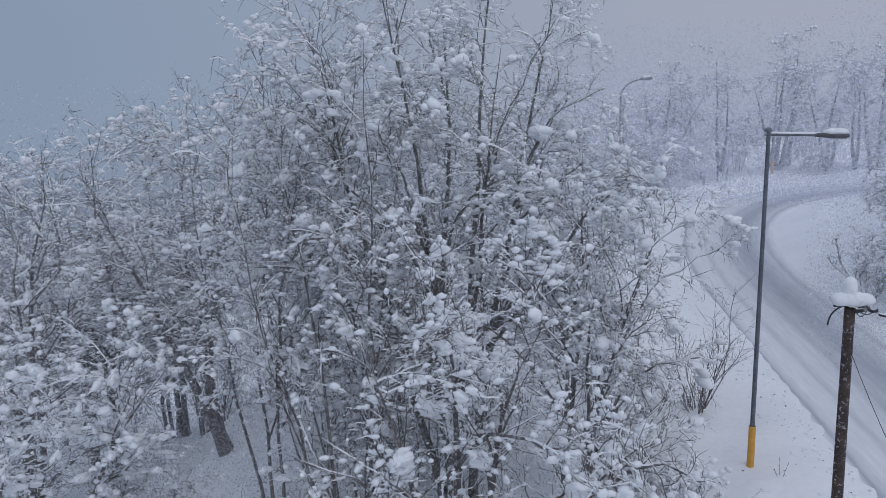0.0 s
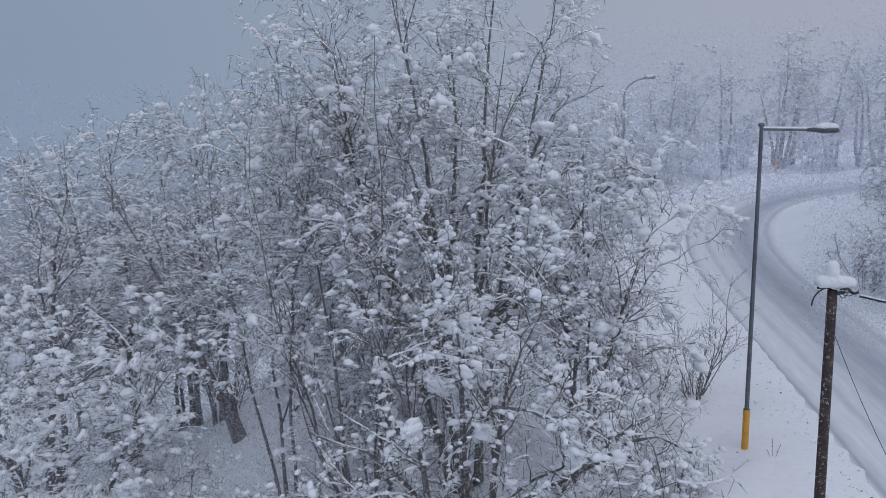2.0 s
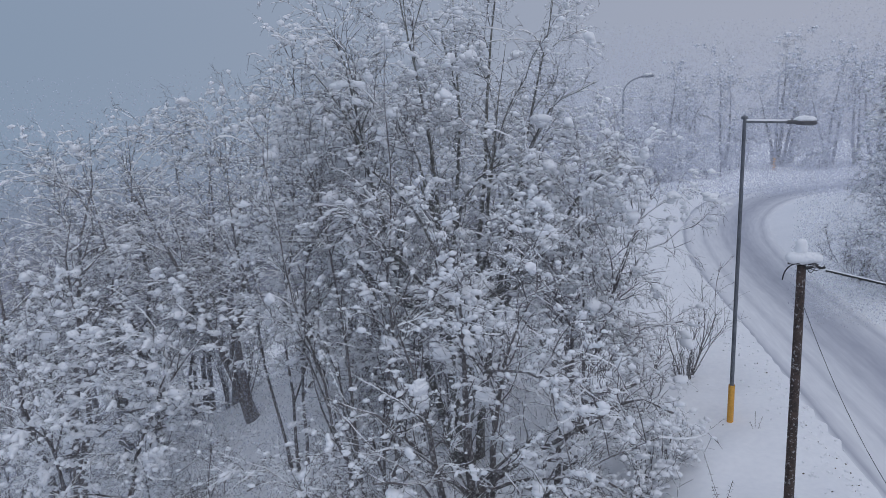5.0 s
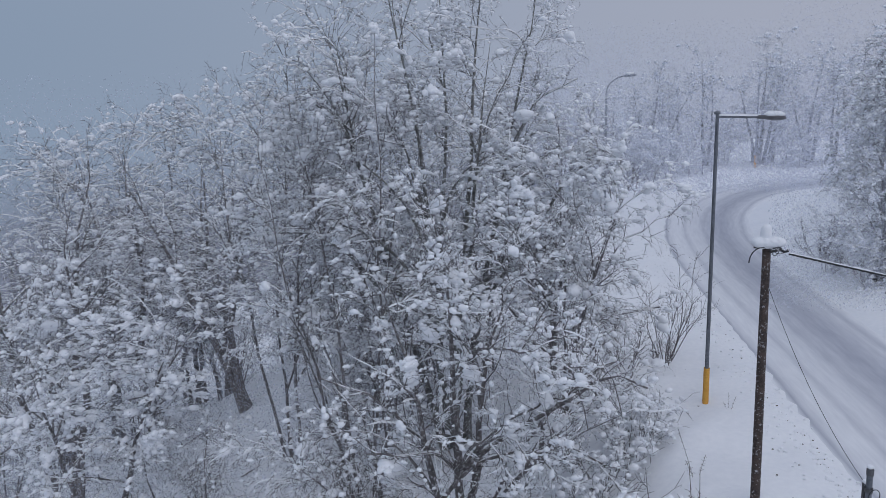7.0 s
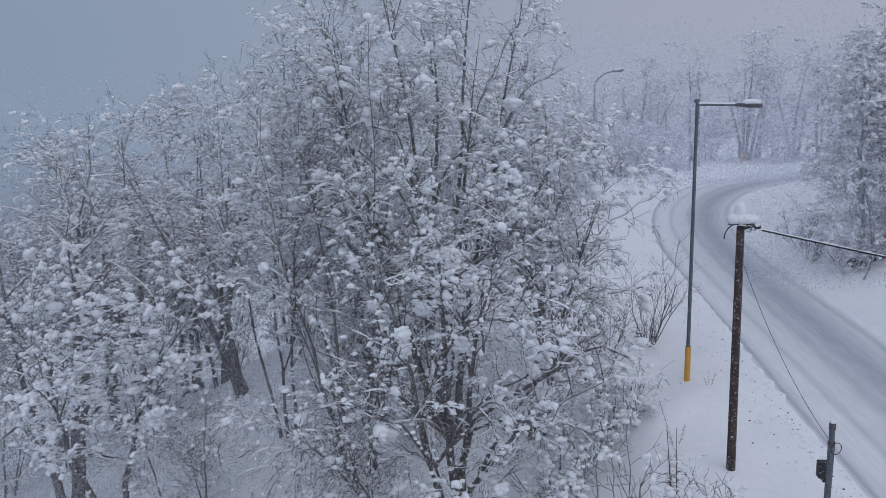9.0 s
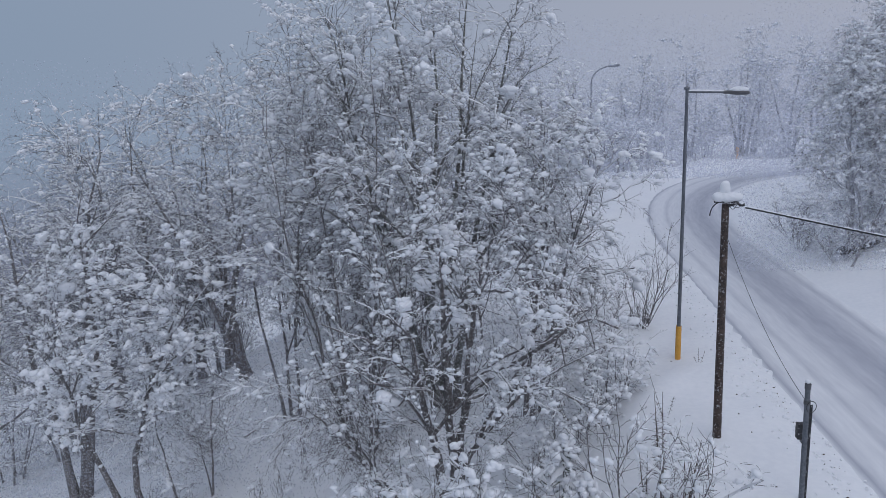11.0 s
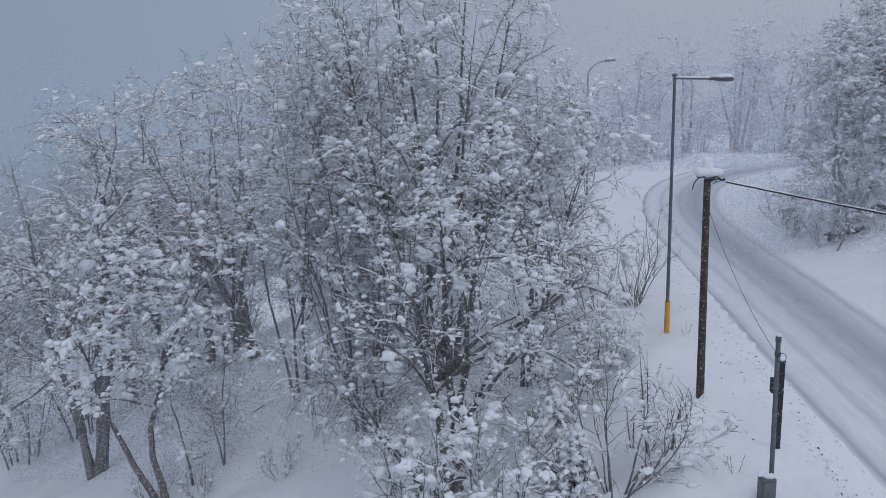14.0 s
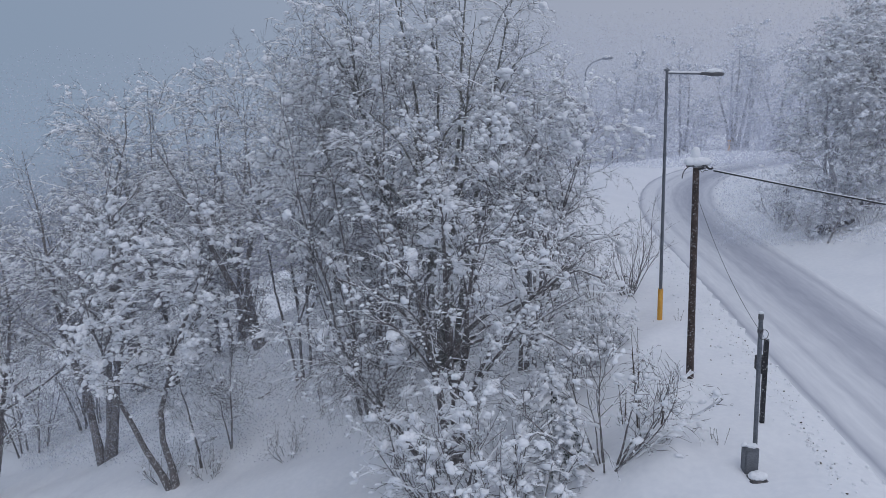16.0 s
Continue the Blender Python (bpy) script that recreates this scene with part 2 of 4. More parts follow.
def ridges(P, W, H):
    """Snow lying along n polylines: a roof-shaped ridge, W wide to each side and H high."""
    n, k, _ = P.shape
    T = unit(np.gradient(P, axis=1))
    S = unit(np.cross(T, [[[0.03, 0.02, 1.0]]]))
    up = np.zeros_like(P); up[..., 2] = 1
    low = up * (-0.1 * W[..., None])
    V = np.stack([P + S * W[..., None] + low, P + up * H[..., None], P - S * W[..., None] + low], 2).reshape(-1, 3)
    i, j, s = np.meshgrid(np.arange(n), np.arange(k - 1), np.arange(2), indexing="ij")
    a = (i * k + j) * 3 + s
    F = np.stack([a, a + 1, a + 4, a, a + 4, a + 3], -1)
    lies = np.maximum(W[:, :-1], W[:, 1:]) > 1e-4
    return V, F[lies].reshape(-1, 3)


def ball(level):
    bm = bmesh.new()
    bmesh.ops.create_icosphere(bm, subdivisions=level, radius=1.0)
    bm.verts.ensure_lookup_table()
    v = np.array([x.co[:] for x in bm.verts])
    f = np.array([[x.index for x in q.verts] for q in bm.faces])
    bm.free()
    return v, f


BALL_LOW, BALL_HIGH = ball(1), ball(2)
PUFF = (np.array([(1, 0, 0), (0, 1, 0), (-1, 0, 0), (0, -1, 0), (0, 0, 1), (0, 0, -1)], float), np.array([(0, 1, 4), (1, 2, 4), (2, 3, 4), (3, 0, 4), (1, 0, 5), (2, 1, 5), (3, 2, 5), (0, 3, 5)]))


def heap(lobes, seed):
    """One soft mass of snow: a ball drawn out to the skin of several overlapping lobes (centre and half-axes), then dented."""
    v, f = ball(5)
    lobes = np.array(lobes, float)
    mid = lobes[0, :3]
    reach = np.zeros(len(v))
    for cx, cy, cz, sx, sy, sz in lobes:
        s = np.array([sx, sy, sz])
        o, d = (mid - [cx, cy, cz]) / s, v / s
        qa, qb, qc = (d * d).sum(1), (d * o).sum(1), (o * o).sum() - 1
        disc = qb * qb - qa * qc
        hit = np.where(disc > 0, (-qb + np.sqrt(np.maximum(disc, 0))) / qa, 0)
        reach = np.maximum(reach, hit)
    size = lobes[0, 3:].max()
    dent = np.array([noise.noise(Vector(p) * 2.6 + Vector((seed, 0, 0))) + 0.4 * noise.noise(Vector(p) * 7 + Vector((0, seed, 0))) for p in v])
    return mid + v * (reach + 0.07 * size * dent)[:, None], f


def clumps(rng, at, size, shape=BALL_LOW, along=None):
    """Lumps of snow at the places given: uneven, settled flat underneath, drawn out along the shoot that carries them."""
    v, f = shape
    n, m = len(at), len(v)
    if along is None:
        turn, stretch = rng.uniform(0, 6.28, n), rng.uniform(0.8, 1.5, n)
    else:
        turn, stretch = np.arctan2(along[:, 1], along[:, 0]), rng.uniform(1.0, 1.9, n)
    sc = size[:, None] * np.stack([stretch, rng.uniform(0.7, 1.15, n), rng.uniform(0.7, 1.1, n)], -1)
    wave, phase = rng.normal(0, 2.2, (n, 3, 3)), rng.uniform(0, 6.28, (n, 1, 3))
    dent = 1 + 0.13 * np.sin(np.einsum("mi,nij->nmj", v, wave) + phase).sum(-1, keepdims=True)
    q = v[None] * dent
    q = np.where(q[..., 2:] < 0, q * [1, 1, 0.7], q) * sc[:, None]
    c, s = np.cos(turn)[:, None], np.sin(turn)[:, None]
    V = np.stack([q[..., 0] * c - q[..., 1] * s, q[..., 0] * s + q[..., 1] * c, q[..., 2]], -1) + at[:, None]
    F = f[None] + (np.arange(n) * m)[:, None, None]
    return V.reshape(-1, 3), F.reshape(-1, 3)


# ---- trees ----
def offshoots(rng, P, R, each, f0, f1, angle, length, k, lift, wild, thin, least, taper=0.5, arch=0.0, flat=1.0):
    """Side shoots of n polylines: each gets `each` children between the fractions f0 and f1; flat: how far they leave the level."""
    n, kp, _ = P.shape
    par = np.repeat(np.arange(n), each)
    f = np.clip((np.tile(np.arange(each), n) + rng.uniform(0, 1, n * each)) / each, 0, 1) * (f1 - f0) + f0
    x = f * (kp - 1)
    i = np.minimum(x.astype(int), kp - 2)
    w = (x - i)[:, None]
    at = P[par, i] * (1 - w) + P[par, i + 1] * w
    rad = R[par, i] * (1 - w[:, 0]) + R[par, i + 1] * w[:, 0]
    T = unit(P[par, i + 1] - P[par, i])
    # shoots leave by turns round their parent, and each keeps one sweep of its own
    ref = np.where(np.abs(T[:, 2:]) > 0.85, [[1.0, 0.3, 0]], [[0.05, 0.1, 1.0]])
    s1 = unit(np.cross(T, ref))
    s2 = np.cross(T, s1)
    roll = (np.tile(np.arange(each), n) * 2.4 + rng.uniform(0, 6.28, n)[par] + rng.normal(0, 0.35, len(f)))[:, None]
    rnd = s1 * np.cos(roll) + s2 * np.sin(roll)
    a = np.radians(rng.uniform(angle[0], angle[1], len(f)))[:, None]
    d = unit((T * np.cos(a) + rnd * np.sin(a)) * [1, 1, flat])
    L = rng.uniform(length[0], length[1], len(f)) * (1 - taper * f)
    pts = [at]
    step = (L / (k - 1))[:, None]
    sweep = rng.normal(0, wild, d.shape) * 1.6 / (k - 1)
    for j in range(k - 1):
        d = unit(d + sweep + rng.normal(0, wild * 0.35, d.shape) + np.array([0, 0, (lift + arch * (0.2 - j / (k - 1))) * 4 / (k - 1)]))
        pts.append(pts[-1] + d * step)
    Q = np.stack(pts, 1)
    r0 = np.maximum(np.minimum(rad * 0.7, L * thin), least)
    return Q, r0[:, None] * np.linspace(1, 0.45, k)[None]


def snow_on(rng, P, R, depth, full=0.35):
    """Snow lying in stretches on the flatter parts of the polylines; full: how much of them it covers."""
    T = unit(np.gradient(P, axis=1))
    flat = np.sqrt(np.clip(1 - T[..., 2] ** 2, 0, 1))
    g = rng.normal(0, 1, R.shape)
    g[:, 1:] = 0.65 * g[:, :-1] + 0.75 * g[:, 1:]
    u = (full + 0.55 * g).clip(0, 1.5) * flat
    lies = np.minimum(1, u * 6)
    W = R * 0.8 * lies + depth * 0.24 * u
    H = R * 0.95 * lies + depth * u
    W[:, -1] *= 0.5
    H[:, -1] *= 0.5
    return ridges(P, W, H)


def on_shoot(P, idx, f):
    """Places and directions at the fractions f of the chosen polylines."""
    x = np.clip(f, 0, 1) * (P.shape[1] - 1)
    i = np.minimum(x.astype(int), P.shape[1] - 2)
    w = (x - i)[:, None]
    return P[idx, i] * (1 - w) + P[idx, i + 1] * w, P[idx, i + 1] - P[idx, i]


def least_shape(shape):
    return BALL_LOW if shape is BALL_HIGH else shape


def pillows(rng, P, share, size, shape=BALL_LOW):
    """Pads of snow lying along a share of the shoots, each of three lumps that run together."""
    idx = np.nonzero(rng.uniform(size=len(P)) < share)[0]
    if not len(idx):
        return []
    f0 = rng.uniform(0.35, 1.0, len(idx))
    big = size * (0.45 + 0.95 * rng.uniform(0, 1, len(idx)) ** 2)
    length = np.maximum(np.linalg.norm(P[idx, -1] - P[idx, 0], axis=1), 0.1)
    out = []
    for step, girth in ((0, 0.95), (-0.7, 0.75), (0.6, 0.7), (-1.25, 0.5), (1.2, 0.5)):
        at, way = on_shoot(P, idx, f0 + step * big / length)
        at = at + rng.normal(0, 0.2, at.shape) * big[:, None]
        at[:, 2] += big * girth * 0.3
        out.append(clumps(rng, at, big * girth, shape if girth > 0.8 else least_shape(shape), way))
    return out


def puffs(rng, P, load, each, size, shape=PUFF):
    """Small tufts of snow caught along the shoots, more of them where the load is heavy."""
    idx = np.repeat(np.arange(len(P)), rng.poisson(each * load))
    at, way = on_shoot(P, idx, rng.uniform(0.15, 1.0, len(idx)))
    big = size * rng.uniform(0.45, 1.3, len(idx)) * (0.65 + 0.5 * load[idx])
    at[:, 2] += big * 0.3
    return clumps(rng, at, big, shape, way)


def stem_lines(rng, stems, fork=1.25):
    """Trunk lines: for each stem the foot's offset, the top's, and how far its middle bows aside."""
    for fx, fy, tx, ty, tz, *bow in stems:
        k = 10
        s = np.linspace(0, 1, k)[:, None]
        bend = np.cumsum(np.cumsum(rng.normal(0, 0.03 * tz / 6, (k, 3)), axis=0) + rng.normal(0, 0.05 * tz / 6, (k, 3)), axis=0) * [1, 1, 0]
        bend -= bend[:1]
        line = np.concatenate([np.array([[fx, fy]]) * (1 - s ** fork) + np.array([[tx, ty]]) * s ** fork, -0.4 * (1 - s) + tz * s], 1) + bend
        if bow:
            line[:, 0] += bow[0] * np.sin(np.pi * s[:, 0])
        yield line[None], s[:, 0], tz


def crown_limbs(rng, lines, radii, low, high, count, crown, rise, k=8):
    """Limbs that leave the stems upwards and arch over to fill a rounded crown: offset x, y, mid height, half-axes."""
    cx, cy, cz, rx, ry, rz = crown
    d = unit(rng.normal(size=(count, 3)) * [1, 1, 1.1])
    goal = np.array([cx, cy, cz]) + d * np.array([rx, ry, rz]) * rng.uniform(0.12, 1.0, (count, 1)) ** 0.5 * rng.uniform(0.9, 1.1, (count, 1))
    goal[:, 2] = np.maximum(goal[:, 2], 0.5)
    best, foot, rad = np.full(count, 1e9), np.zeros((count, 3)), np.zeros(count)
    steep = rise * rng.uniform(0.6, 1.5, count)
    for P, R, H in zip(lines, radii, high):
        line, r = P[0], R[0]
        for _ in range(2):
            z0 = np.clip(goal[:, 2] - steep * 2.2, low * H, H * 0.97) if _ == 0 else np.clip(goal[:, 2] - steep * np.hypot(goal[:, 0] - sx, goal[:, 1] - sy), low * H, H * 0.97)
            sx, sy = np.interp(z0, line[:, 2], line[:, 0]), np.interp(z0, line[:, 2], line[:, 1])
        s = np.stack([sx, sy, z0], -1)
        dist = np.linalg.norm(goal - s, axis=1) * rng.uniform(0.8, 1.25, count)
        m = dist < best
        best, foot, rad = np.where(m, dist, best), np.where(m[:, None], s, foot), np.where(m, np.interp(z0, line[:, 2], r), rad)
    span = np.linalg.norm(goal - foot, axis=1)
    keep = span > 0.6
    goal, foot, rad, span = goal[keep], foot[keep], rad[keep], span[keep]
    mid = foot + (goal - foot) * 0.5 + np.stack([0 * span, 0 * span, 0.27 * span], -1) + rng.normal(0, 0.1, goal.shape) * span[:, None]
    t = np.linspace(0, 1, k)[None, :, None]
    P = foot[:, None] * (1 - t) ** 2 + 2 * mid[:, None] * t * (1 - t) + goal[:, None] * t ** 2
    bend = np.cumsum(rng.normal(0, 0.035, P.shape) * span[:, None, None], axis=1)
    P = P + (bend - bend[:, :1]) * t
    r0 = np.maximum(np.minimum(rad * 0.7, span * 0.0135), 0.011)
    return P, r0[:, None] * np.linspace(1, 0.4, k)[None]


def tree(at, stems, label, seed, limbs=14, limb=(2.2, 3.4), boughs=7, bough=(1.0, 2.1), sprays=6, spray=(0.45, 0.95), tips=4, tip=(0.15, 0.4),
         low=0.3, girth=0.14, lift=0.05, droop=-0.04, snow=0.022, bare=0.45, lumps=300, lump=(0.03, 0.085), big=0, bark=None, least=0.0065,
         name="tree", category="tree", group="snowy trees", spread=(35, 75), single=True, pads=0.0, narrow=0.35, fork=1.25, pad=0.085, arch=0.3, crown=None, rise=0.75, flat=1.0, fluff=2.6, tuft=0.046, twig=None, near=False):
    """A leafless tree. snow: depth of the snow on its shoots; bare: share of the finest shoots without any; pads: share of boughs with thick pads."""
    rng = np.random.default_rng(seed)
    own = thing(name, at, label, category, group)
    white, shoots, thick = [], [], []
    lines, radii, high, trunks = [], [], [], []
    for P, s, tz in stem_lines(rng, stems, fork):
        g = girth * min(1.0, 0.45 + tz / 14)
        R = (g * (1 - s) ** 1.15 + 0.007)[None]
        R[0, 0] *= 1.35
        trunk = array_part("trunk", [tubes(P, R, 8)], bark or BARK, own, smooth=True)
        white.append(snow_on(rng, P, R * 0.6, snow * 1.6, 0.9))
        lines.append(P); radii.append(R); high.append(tz); trunks.append(trunk)
        if crown:
            continue
        a, b = offshoots(rng, P, R, limbs, low, 0.98, spread, limb, 7, lift, 0.2, 0.0078, 0.009, narrow, arch)
        shoots.append(a)
        thick.append(b)
        if single:
            for i in range(len(a)):
                array_part("limb", [tubes(a[i:i + 1], b[i:i + 1], 5)], bark or BARK, trunk, smooth=True)
    if crown:
        a, b = crown_limbs(rng, lines, radii, low, high, limbs * len(stems), crown, rise)
        shoots.append(a)
        thick.append(b)
        if single:
            for i in range(len(a)):
                array_part("limb", [tubes(a[i:i + 1], b[i:i + 1], 5)], bark or BARK, trunks[0], smooth=True)
    L1, R1 = np.concatenate(shoots), np.concatenate(thick)
    if not single:
        array_part("branching", [tubes(L1, R1, 3)], bark or BARK, own, smooth=True)
    # the stems' own tops carry boughs as well
    k1 = L1.shape[1]
    at = np.linspace(5, 9, k1)
    low_i, w = np.minimum(at.astype(int), 8), at - np.minimum(at.astype(int), 8)
    tops = np.concatenate([P[:, low_i] * (1 - w)[:, None] + P[:, low_i + 1] * w[:, None] for P in lines])
    top_r = np.concatenate([R[:, low_i] * (1 - w) + R[:, low_i + 1] * w for R in radii])
    L1, R1 = np.concatenate([L1, tops]), np.concatenate([R1, top_r])
    L2, R2 = offshoots(rng, L1, R1, boughs, 0.15, 1.0, (25, 60), bough, 7 if single else 5, lift * 0.6, 0.28, 0.0105, 0.009, 0.35, arch * 0.9, flat)
    L3, R3 = offshoots(rng, L2, R2, sprays, 0.12, 1.0, (25, 60), spray, 5 if single else 4, droop, 0.34, 0.009, least, 0.35, 0.0, flat)
    load = np.repeat(rng.beta(0.8, 1.0, len(L2)) * 2, sprays)
    fine = [tubes(L2, R2, 3), tubes(L3, R3, 3) if near else slivers(rng, L3, R3)]
    white += [snow_on(rng, L1, R1, snow * 1.2, 0.8), snow_on(rng, L2, R2, snow * 1.2, 0.45)]
    heavy = load > 1.1 * bare
    white += [snow_on(rng, L3[heavy], R3[heavy], snow * 1.4, 0.3), snow_on(rng, L3[~heavy], R3[~heavy], snow * 0.8, -0.1)]
    ends = [L3[:, -1], L3[:, 2], L2[:, 3]]
    if tips:
        L4, R4 = offshoots(rng, L3, R3, tips, 0.15, 1.0, (25, 55), tip, 4 if near else 3, droop, 0.3, 0.01, least * 0.8, 0.2)
        fine.append(slivers(rng, L4, R4))
        some = np.repeat(heavy, tips)
        white.append(snow_on(rng, L4[some], R4[some], snow, 0.15))
        ends += [L4[:, -1]]
    array_part("crown", fine, twig or TWIG, own)
    array_part("snow_cover", white, LOOSE_SNOW, own, smooth=True)
    ends = np.concatenate(ends)
    pick = rng.choice(len(ends), min(lumps, len(ends)), replace=False)
    size = lump[0] + (lump[1] - lump[0]) * rng.uniform(0, 1, len(pick)) ** 2.2
    balls = [clumps(rng, ends[pick] + [0, 0, 0.01], size)]
    if fluff:
        balls.append(puffs(rng, L3, load, fluff, tuft, BALL_LOW if single else PUFF))
    if pads:
        balls += pillows(rng, L2, pads, pad, BALL_HIGH if single else PUFF)
        balls += pillows(rng, L3[heavy], pads * 0.5, pad * 0.6, BALL_LOW if single else PUFF)
    if big:
        idx = rng.choice(len(L2), min(big, len(L2)), replace=False)
        balls += pillows(rng, L2[idx], 1.0, pad * 1.15, BALL_HIGH)
    array_part("fluffy_snow", balls, LOOSE_SNOW, own, smooth=True)
    return own


# ---- the lie of the land ----
ROAD_LINE = [(10.95, -60), (10.95, -20), (10.9, 0), (10.95, 15), (11.05, 28), (11.2, 37), (11.9, 45), (13.8, 51.5), (17.3, 57), (22.5, 61), (29, 63.5), (38, 65), (60, 66)]


def catmull(pts, per):
    p = np.array([pts[0], *pts, pts[-1]], float)
    out = []
    for i in range(1, len(p) - 2):
        t = np.linspace(0, 1, per, endpoint=False)[:, None]
        a, b, c, d = p[i - 1:i + 3]
        out.append(0.5 * (2 * b + (c - a) * t + (2 * a - 5 * b + 4 * c - d) * t ** 2 + (3 * b - a - 3 * c + d) * t ** 3))
    return np.concatenate([*out, p[-1:]])


LINE = catmull(ROAD_LINE, 12)
LINE_WAY = unit(np.gradient(LINE, axis=0))


def smooth_step(a, b, x):
    t = np.clip((x - a) / (b - a), 0, 1)
    return t * t * (3 - 2 * t)


def waves(x, y, seed, sizes):
    """Gentle unevenness, as sums of sines of the given lengths and heights."""
    r = np.random.default_rng(seed)
    z = np.zeros_like(x)
    for length, high in sizes:
        for _ in range(4):
            a, ph = r.uniform(0, 6.28, 2)
            z = z + high * 0.5 * np.sin((x * np.cos(a) + y * np.sin(a)) * 6.28 / (length * r.uniform(0.7, 1.4)) + ph)
    return z


def road_height(y):
    return 0.9 * smooth_step(36, 62, y)


def road_offset(x, y):
    """Metres to the right of the road's middle line (negative to the left)."""
    best, off = np.full(x.shape, 1e9), np.zeros(x.shape)
    for (px, py), (dx, dy) in zip(LINE, LINE_WAY):
        d2 = (x - px) ** 2 + (y - py) ** 2
        m = d2 < best
        off = np.where(m, (x - px) * dy - (y - py) * dx, off)
        best = np.where(m, d2, best)
    return np.sign(off) * np.sqrt(best)


def land(x, y):
    x, y = np.asarray(x, float), np.asarray(y, float)
    off = road_offset(x, y)
    z = road_height(y)
    left = np.maximum(-off - 2.6, 0)
    # verge with a low plough bank, then the slope down into the valley
    z = z + 0.12 * np.exp(-((left - 0.9) / 0.8) ** 2) * (left > 0)
    drop = np.where(left > 4.2, 0.45 * (left - 4.2), 0)
    drop = np.where(left > 11.5, 3.28 + 0.31 * (left - 11.5), drop)
    beyond = smooth_step(38, 50, y) * smooth_step(-6, 6, x)
    z = z - np.minimum(drop, 90) * (1 - beyond)
    # outside the bend: a ridge of ploughed snow, then wooded ground that rises
    z = z + beyond * (0.55 * np.exp(-((left - 2.2) / 1.1) ** 2) - 0.06 * np.maximum(left - 5, 0))
    # a spur of higher ground under the leaning tree
    z = z + 3.2 * np.exp(-((x + 8.5) / 7.5) ** 2 - ((y - 29) / 7.5) ** 2)
    right = np.maximum(off - 2.6, 0)
    z = z + 0.20 * right + np.where(right > 3.0, 0.25 * (right - 3.0), 0) * smooth_step(-30, 20, y)
    z = np.minimum(z, 24)
    rough = smooth_step(0.3, 2.5, np.abs(off) - 2.6)
    z = z + rough * waves(x, y, 5, ((14, 0.22), (5, 0.12), (1.9, 0.05), (0.8, 0.022)))
    # the road bed lies a little deeper than the sheet of packed snow on it
    return z - 0.10 * (1 - smooth_step(2.35, 2.75, np.abs(off)))


def land_at(x, y):
    return float(land(np.array([x]), np.array([y]))[0])


def grid_axis(a, b, step, far):
    core = np.arange(a, b + step, step)
    out = [step]
    while sum(out) < far:
        out.append(out[-1] * 1.35)
    grow = np.cumsum(out)
    return np.concatenate([a - grow[::-1], core, b + grow])


gx, gy = grid_axis(-22, 26, 0.4, 1500), grid_axis(2, 70, 0.5, 1500)
GX, GY = np.meshgrid(gx, gy, indexing="ij")
GZ = land(GX, GY)
ni, nj = GX.shape
ii, jj = np.meshgrid(np.arange(ni - 1), np.arange(nj - 1), indexing="ij")
q = ii * nj + jj
ground = new("ground", raw_mesh("ground", np.stack([GX, GY, GZ], -1), np.stack([q, q + nj, q + nj + 1, q, q + nj + 1, q + 1], -1), GROUND_SNOW, True))
tagged(ground, "deep fresh snow over verge, slope and banks", "ground", kind="structure")

# road: a strip of packed snow with shallow wheel ruts
TRACKS = [(-3.0, 0.9), (-2.62, 0.85), (-2.44, 0.16), (-2.30, 0.60), (-2.05, 0.80), (-1.56, 0.76), (-1.33, 0.46), (-1.08, 0.70), (-0.5, 0.62), (-0.18, 0.30), (0.12, 0.38),
          (0.5, 0.22), (0.9, 0.14), (1.28, 0.30), (1.6, 0.42), (1.85, 0.58), (2.1, 0.34), (2.35, 0.75), (2.6, 0.9)]
ROAD_SNOW = road_material()
line = catmull(ROAD_LINE, 24)
way = unit(np.gradient(line, axis=0))
us = np.linspace(-2.75, 2.75, 45)
run = np.concatenate([[0], np.cumsum(np.linalg.norm(np.diff(line, axis=0), axis=1))])
RX = line[:, None, 0] + us[None] * way[:, None, 1]
RY = line[:, None, 1] - us[None] * way[:, None, 0]
rut = np.interp(us, [p for p, _ in TRACKS], [c for _, c in TRACKS])
RZ = road_height(RY) + 0.07 * (rut[None] - 0.6) + 0.01 * waves(RX, RY, 9, ((3, 1.0), (0.9, 0.8)))
RZ = RZ - 0.12 * smooth_step(2.55, 2.75, np.abs(us))[None]
ri, rj = RX.shape
ii, jj = np.meshgrid(np.arange(ri - 1), np.arange(rj - 1), indexing="ij")
q = ii * rj + jj
faces = np.stack([q, q + 1, q + rj + 1, q, q + rj + 1, q + rj], -1).reshape(-1, 3)
road = new("road", raw_mesh("road", np.stack([RX, RY, RZ], -1), faces[:, ::-1], ROAD_SNOW, True))
layer = road.data.uv_layers.new(name="road")
UVS = np.stack([np.broadcast_to(us[None], RX.shape), np.broadcast_to(run[:, None], RX.shape)], -1).reshape(-1, 2)
layer.data.foreach_set("uv", UVS[faces[:, ::-1].ravel()].astype(np.float32).ravel())
tagged(road, "curving road under packed snow with wheel tracks", "road", kind="structure")

